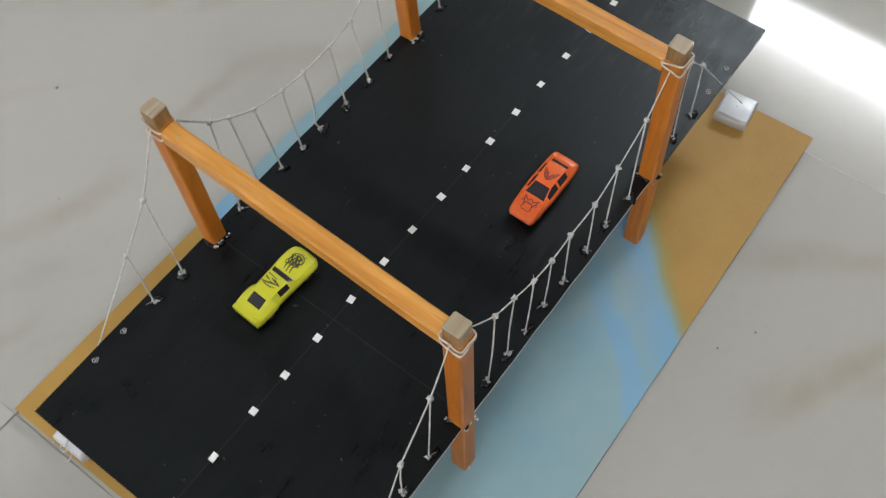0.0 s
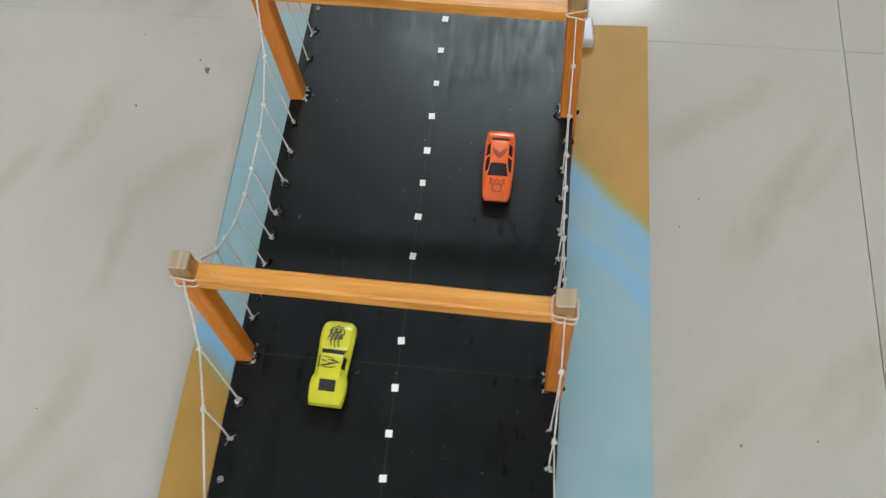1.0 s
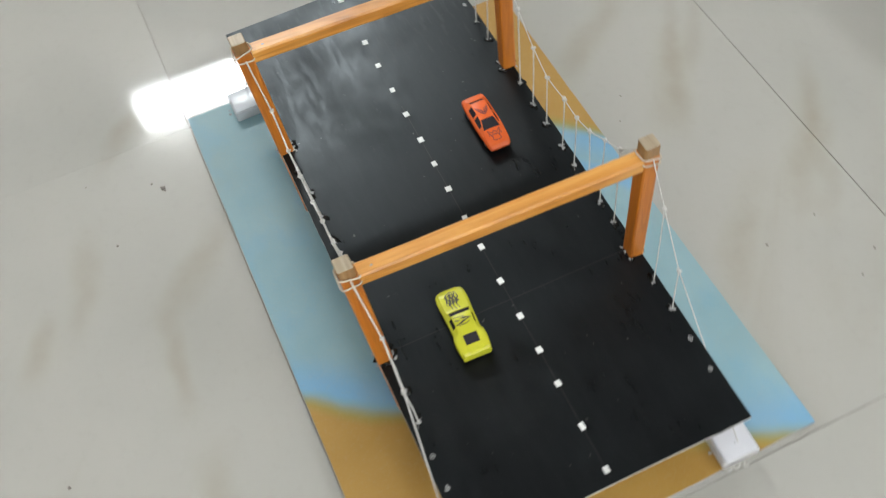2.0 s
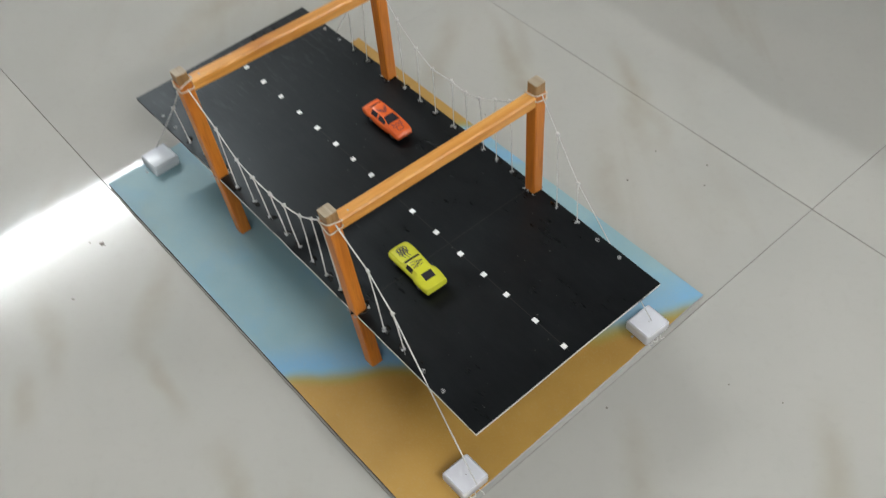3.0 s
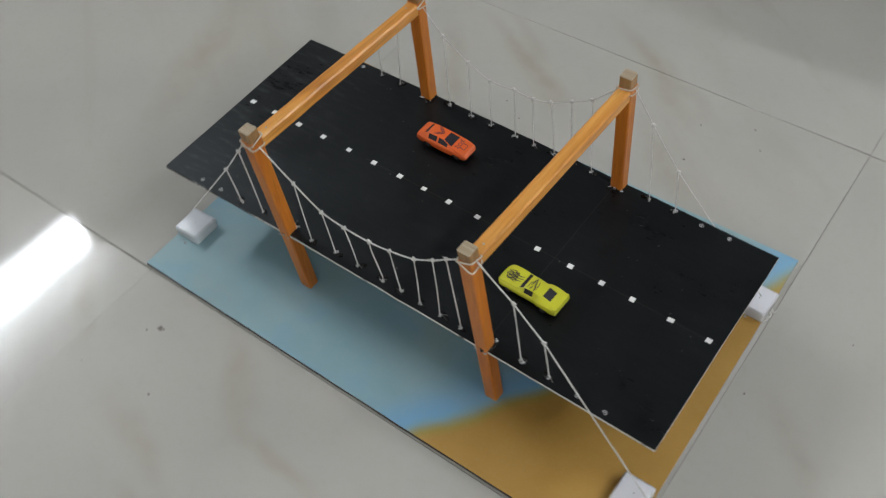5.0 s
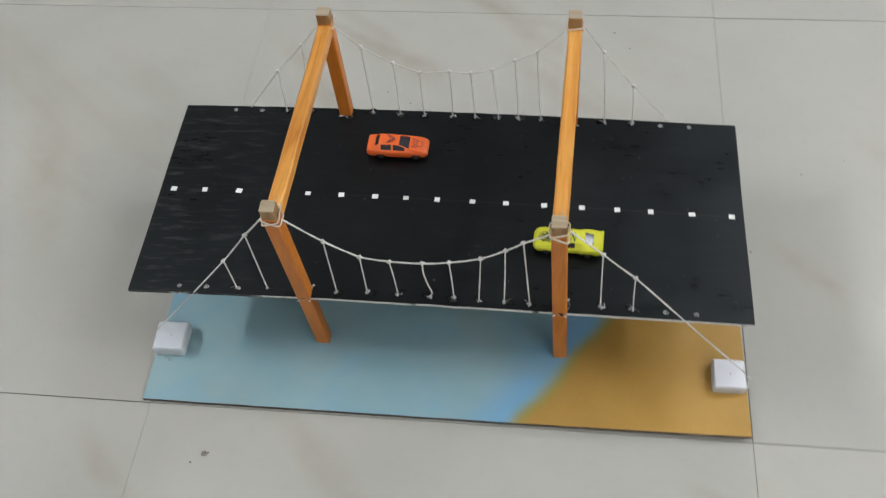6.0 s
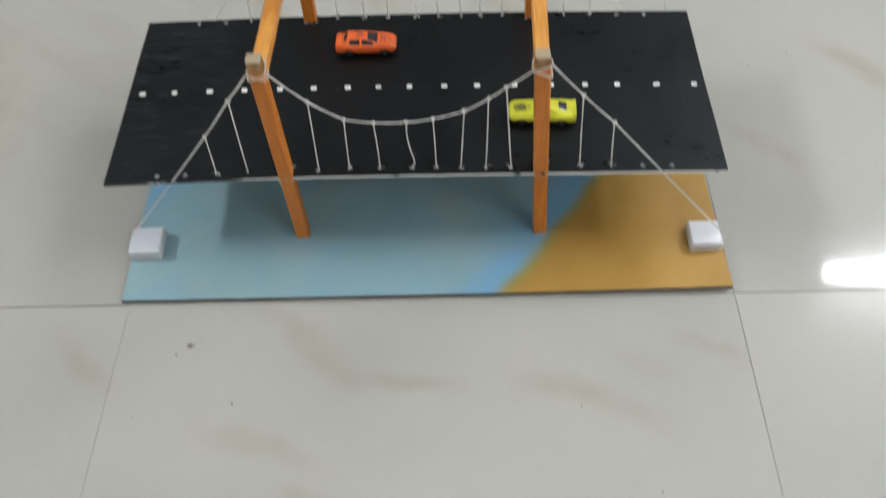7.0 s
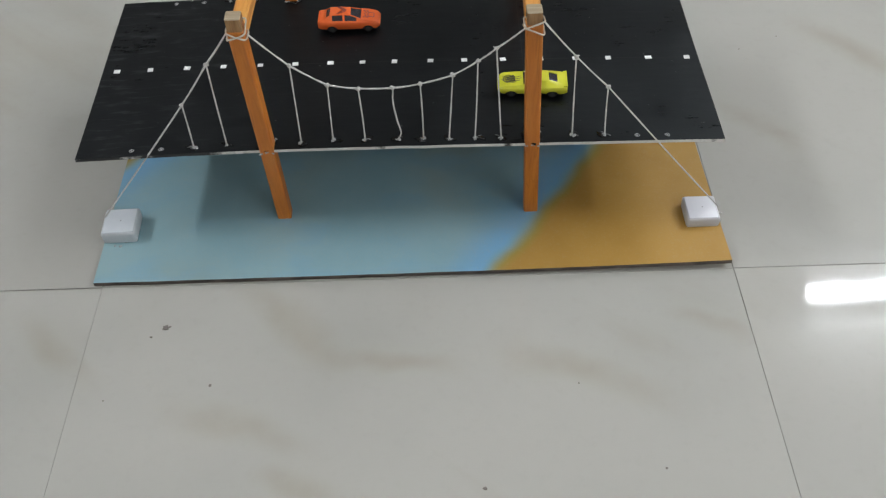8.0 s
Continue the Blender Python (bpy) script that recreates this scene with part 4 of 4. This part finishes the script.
roof_marks = [(((0.592, -0.95), (0.585, -0.60), (0.570, -0.20), (0.550, 0.30), (0.535, 0.82)), 0.0014), (((0.605, -0.70), (0.602, 0.10), (0.585, 0.58)), 0.0009), (((0.505, 0.0), (0.525, 0.45), (0.542, 0.80)), 0.0010),
              (((0.478, -0.90), (0.484, -0.30), (0.490, 0.20)), 0.0007), (((0.525, -0.92), (0.533, -0.65), (0.540, -0.35)), 0.0011), (((0.508, -0.30), (0.520, 0.0), (0.532, 0.34)), 0.0010), (((0.545, -0.30), (0.552, 0.0), (0.545, 0.28)), 0.0006)]
sports = toy_car(yellow, YELLOW, ((0.368, 0.437, 5, 13), (0.737, 0.862, 7, 11), (0.455, 0.60, 4, 5), (0.455, 0.60, 13, 14)), flames + roof_marks, INK,
                 "bright yellow plastic toy sports car with dark flame decals", pose(0.0822, -0.1481, deck_z(0.115) + 0.0002, 0, 0.6, -2.6))
body = next(c for c in sports.children if c.name.startswith("body"))
bm = box(0.948 * yellow.length, 1.004 * yellow.length, -yellow.half * 0.84, yellow.half * 0.84, 0.0103, 0.0119, 0.0005, 2)
for v in bm.verts:
    v.co.z += 0.0006 * (v.co.x / yellow.length - 0.95) / 0.05 - 0.0004 * (v.co.y / yellow.half) ** 2
spoiler = part("spoiler", bm, YELLOW, None, smooth=False)
spoiler.parent = body

orange = Shape(0.0645, 0.0257, (0.20, 0.78), ((0, 0.68), (0.02, 0.82), (0.06, 0.88), (0.15, 0.925), (0.30, 0.965), (0.50, 1.0), (0.85, 0.97), (0.97, 0.91), (1, 0.86)),
               ((0, 0.0066), (0.03, 0.0086), (0.10, 0.0098), (0.30, 0.0112), (0.60, 0.0116), (0.85, 0.0116), (0.97, 0.0114), (1, 0.0102)),
               ((0, 0.0072), (0.03, 0.0096), (0.12, 0.0113), (0.295, 0.0134), (0.475, 0.0172), (0.60, 0.0180), (0.79, 0.0177), (0.875, 0.0144), (0.905, 0.0126), (0.97, 0.0121), (1, 0.0110)),
               ((0, 0.54), (0.06, 0.78), (0.22, 0.80), (0.30, 0.70), (0.475, 0.53), (0.60, 0.54), (0.80, 0.57), (0.88, 0.62), (0.95, 0.80), (1, 0.74)))
crest = []
for side in (-1, 1):
    crest += [(((0.115, 0.40 * side), (0.16, 0.34 * side), (0.21, 0.46 * side), (0.275, 0.66 * side)), 0.0010), (((0.275, 0.66 * side), (0.24, 0.36 * side), (0.215, 0.16 * side)), 0.0008),
              (((0.17, 0.30 * side), (0.20, 0.22 * side), (0.19, 0.08 * side)), 0.0009), (((0.115, 0.40 * side), (0.10, 0.2 * side), (0.105, 0.0)), 0.0008), (((0.225, 0.50 * side), (0.200, 0.62 * side), (0.185, 0.55 * side)), 0.0007),
              (((0.535, 0.02 * side), (0.570, 0.36 * side), (0.625, 0.66 * side), (0.690, 0.84 * side)), 0.0012), (((0.548, 0.02 * side), (0.595, 0.26 * side), (0.665, 0.58 * side)), 0.0010),
              (((0.570, 0.02 * side), (0.605, 0.14 * side), (0.650, 0.34 * side)), 0.0008), (((0.600, 0.52 * side), (0.640, 0.50 * side), (0.680, 0.68 * side)), 0.0007)]
crest += [(((0.225, -0.22), (0.252, 0.02), (0.222, 0.2)), 0.0009), (((0.18, -0.07), (0.205, 0.0), (0.18, 0.05)), 0.0008)]
toy_car(orange, ORANGE, ((0.305, 0.468, 6, 12), (0.803, 0.872, 6, 12), (0.375, 0.565, 4, 5), (0.375, 0.565, 13, 14), (0.595, 0.765, 4, 5), (0.595, 0.765, 13, 14)), crest, INK_RED,
        "orange plastic toy saloon car with dark winged decals", pose(-0.0328, -0.0378, deck_z(-0.07) + 0.0002, 0, 0, 179.3))

# ---- grit on the floor ----
GRIT = ((-0.2303, -0.3480, 0.0030), (-0.2425, -0.3577, 0.0014), (-0.1814, -0.4115, 0.0013), (0.0530, -0.5173, 0.0016), (0.3161, -0.0735, 0.0012), (0.1710, 0.2690, 0.0013), (0.1900, 0.2400, 0.0012),
        (0.1210, 0.1790, 0.0014), (0.1120, 0.2420, 0.0011), (-0.1138, 0.1508, 0.0010), (-0.0831, 0.1322, 0.0013), (0.2000, -0.5043, 0.0009), (0.1390, -0.4210, 0.0010), (0.3820, 0.0390, 0.0009), (0.4320, 0.0620, 0.0009), (-0.2720, -0.4240, 0.0008))
for k, (x, y, s) in enumerate(GRIT):
    bm = lump((x, y, s * 0.35), s, 0.5, 0.45, 1, seed=k * 2.7)
    if k == 0:
        lump((x + 0.003, y + 0.0012, 0.0006), 0.0015, 0.5, 0.4, 1, bm, 3.1)
        lump((x - 0.0024, y + 0.0018, 0.0005), 0.0011, 0.5, 0.4, 1, bm, 4.7)
    tagged(part("crumb", bm, DIRT), "tiny dark crumb of grit on the tile floor", "crumb", "grit on the floor")

# ---- floor tiles ----
tile_mesh = mesh_of("tile", box(-0.29982, 0.29982, -0.2996, 0.2996, -0.009, 0.0, 0.0003, 1), TILE)


def warped_tile():
    """A tile whose -x edge stands up by half a millimetre."""
    bm = box(-0.29982, 0.29982, -0.2996, 0.2996, -0.009, 0.0)
    cuts = [e for e in bm.edges if abs(e.verts[0].co.x - e.verts[1].co.x) > 0.1]
    bmesh.ops.subdivide_edges(bm, edges=cuts, cuts=30, use_grid_fill=True)
    for v in bm.verts:
        if v.co.z > -0.001:
            v.co.z += 0.00050 * math.exp(-(v.co.x + 0.3) / 0.12)
    bm.normal_update()
    bmesh.ops.split_edges(bm, edges=[e for e in bm.edges if e.calc_face_angle(0.0) > 0.5])
    return bm


warped_mesh = mesh_of("tile", warped_tile(), TILE)
for f in warped_mesh.polygons:
    f.use_smooth = f.normal.z > 0.9
for i in range(-5, 6):
    for j in range(-3, 4):
        ob = new("tile", tile_mesh)
        ob.location = (0.6 * i, 0.6 * j + 0.0028, 0)
        rnd = random.Random(i * 31 + j * 7)
        ob.rotation_euler = (radians(rnd.uniform(-0.07, 0.07)), radians(rnd.uniform(-0.07, 0.07)), 0)
        if (i, j) == (0, -1):
            ob.data = warped_mesh
            ob.rotation_euler = (0, 0, 0)
        ob.parent = floor
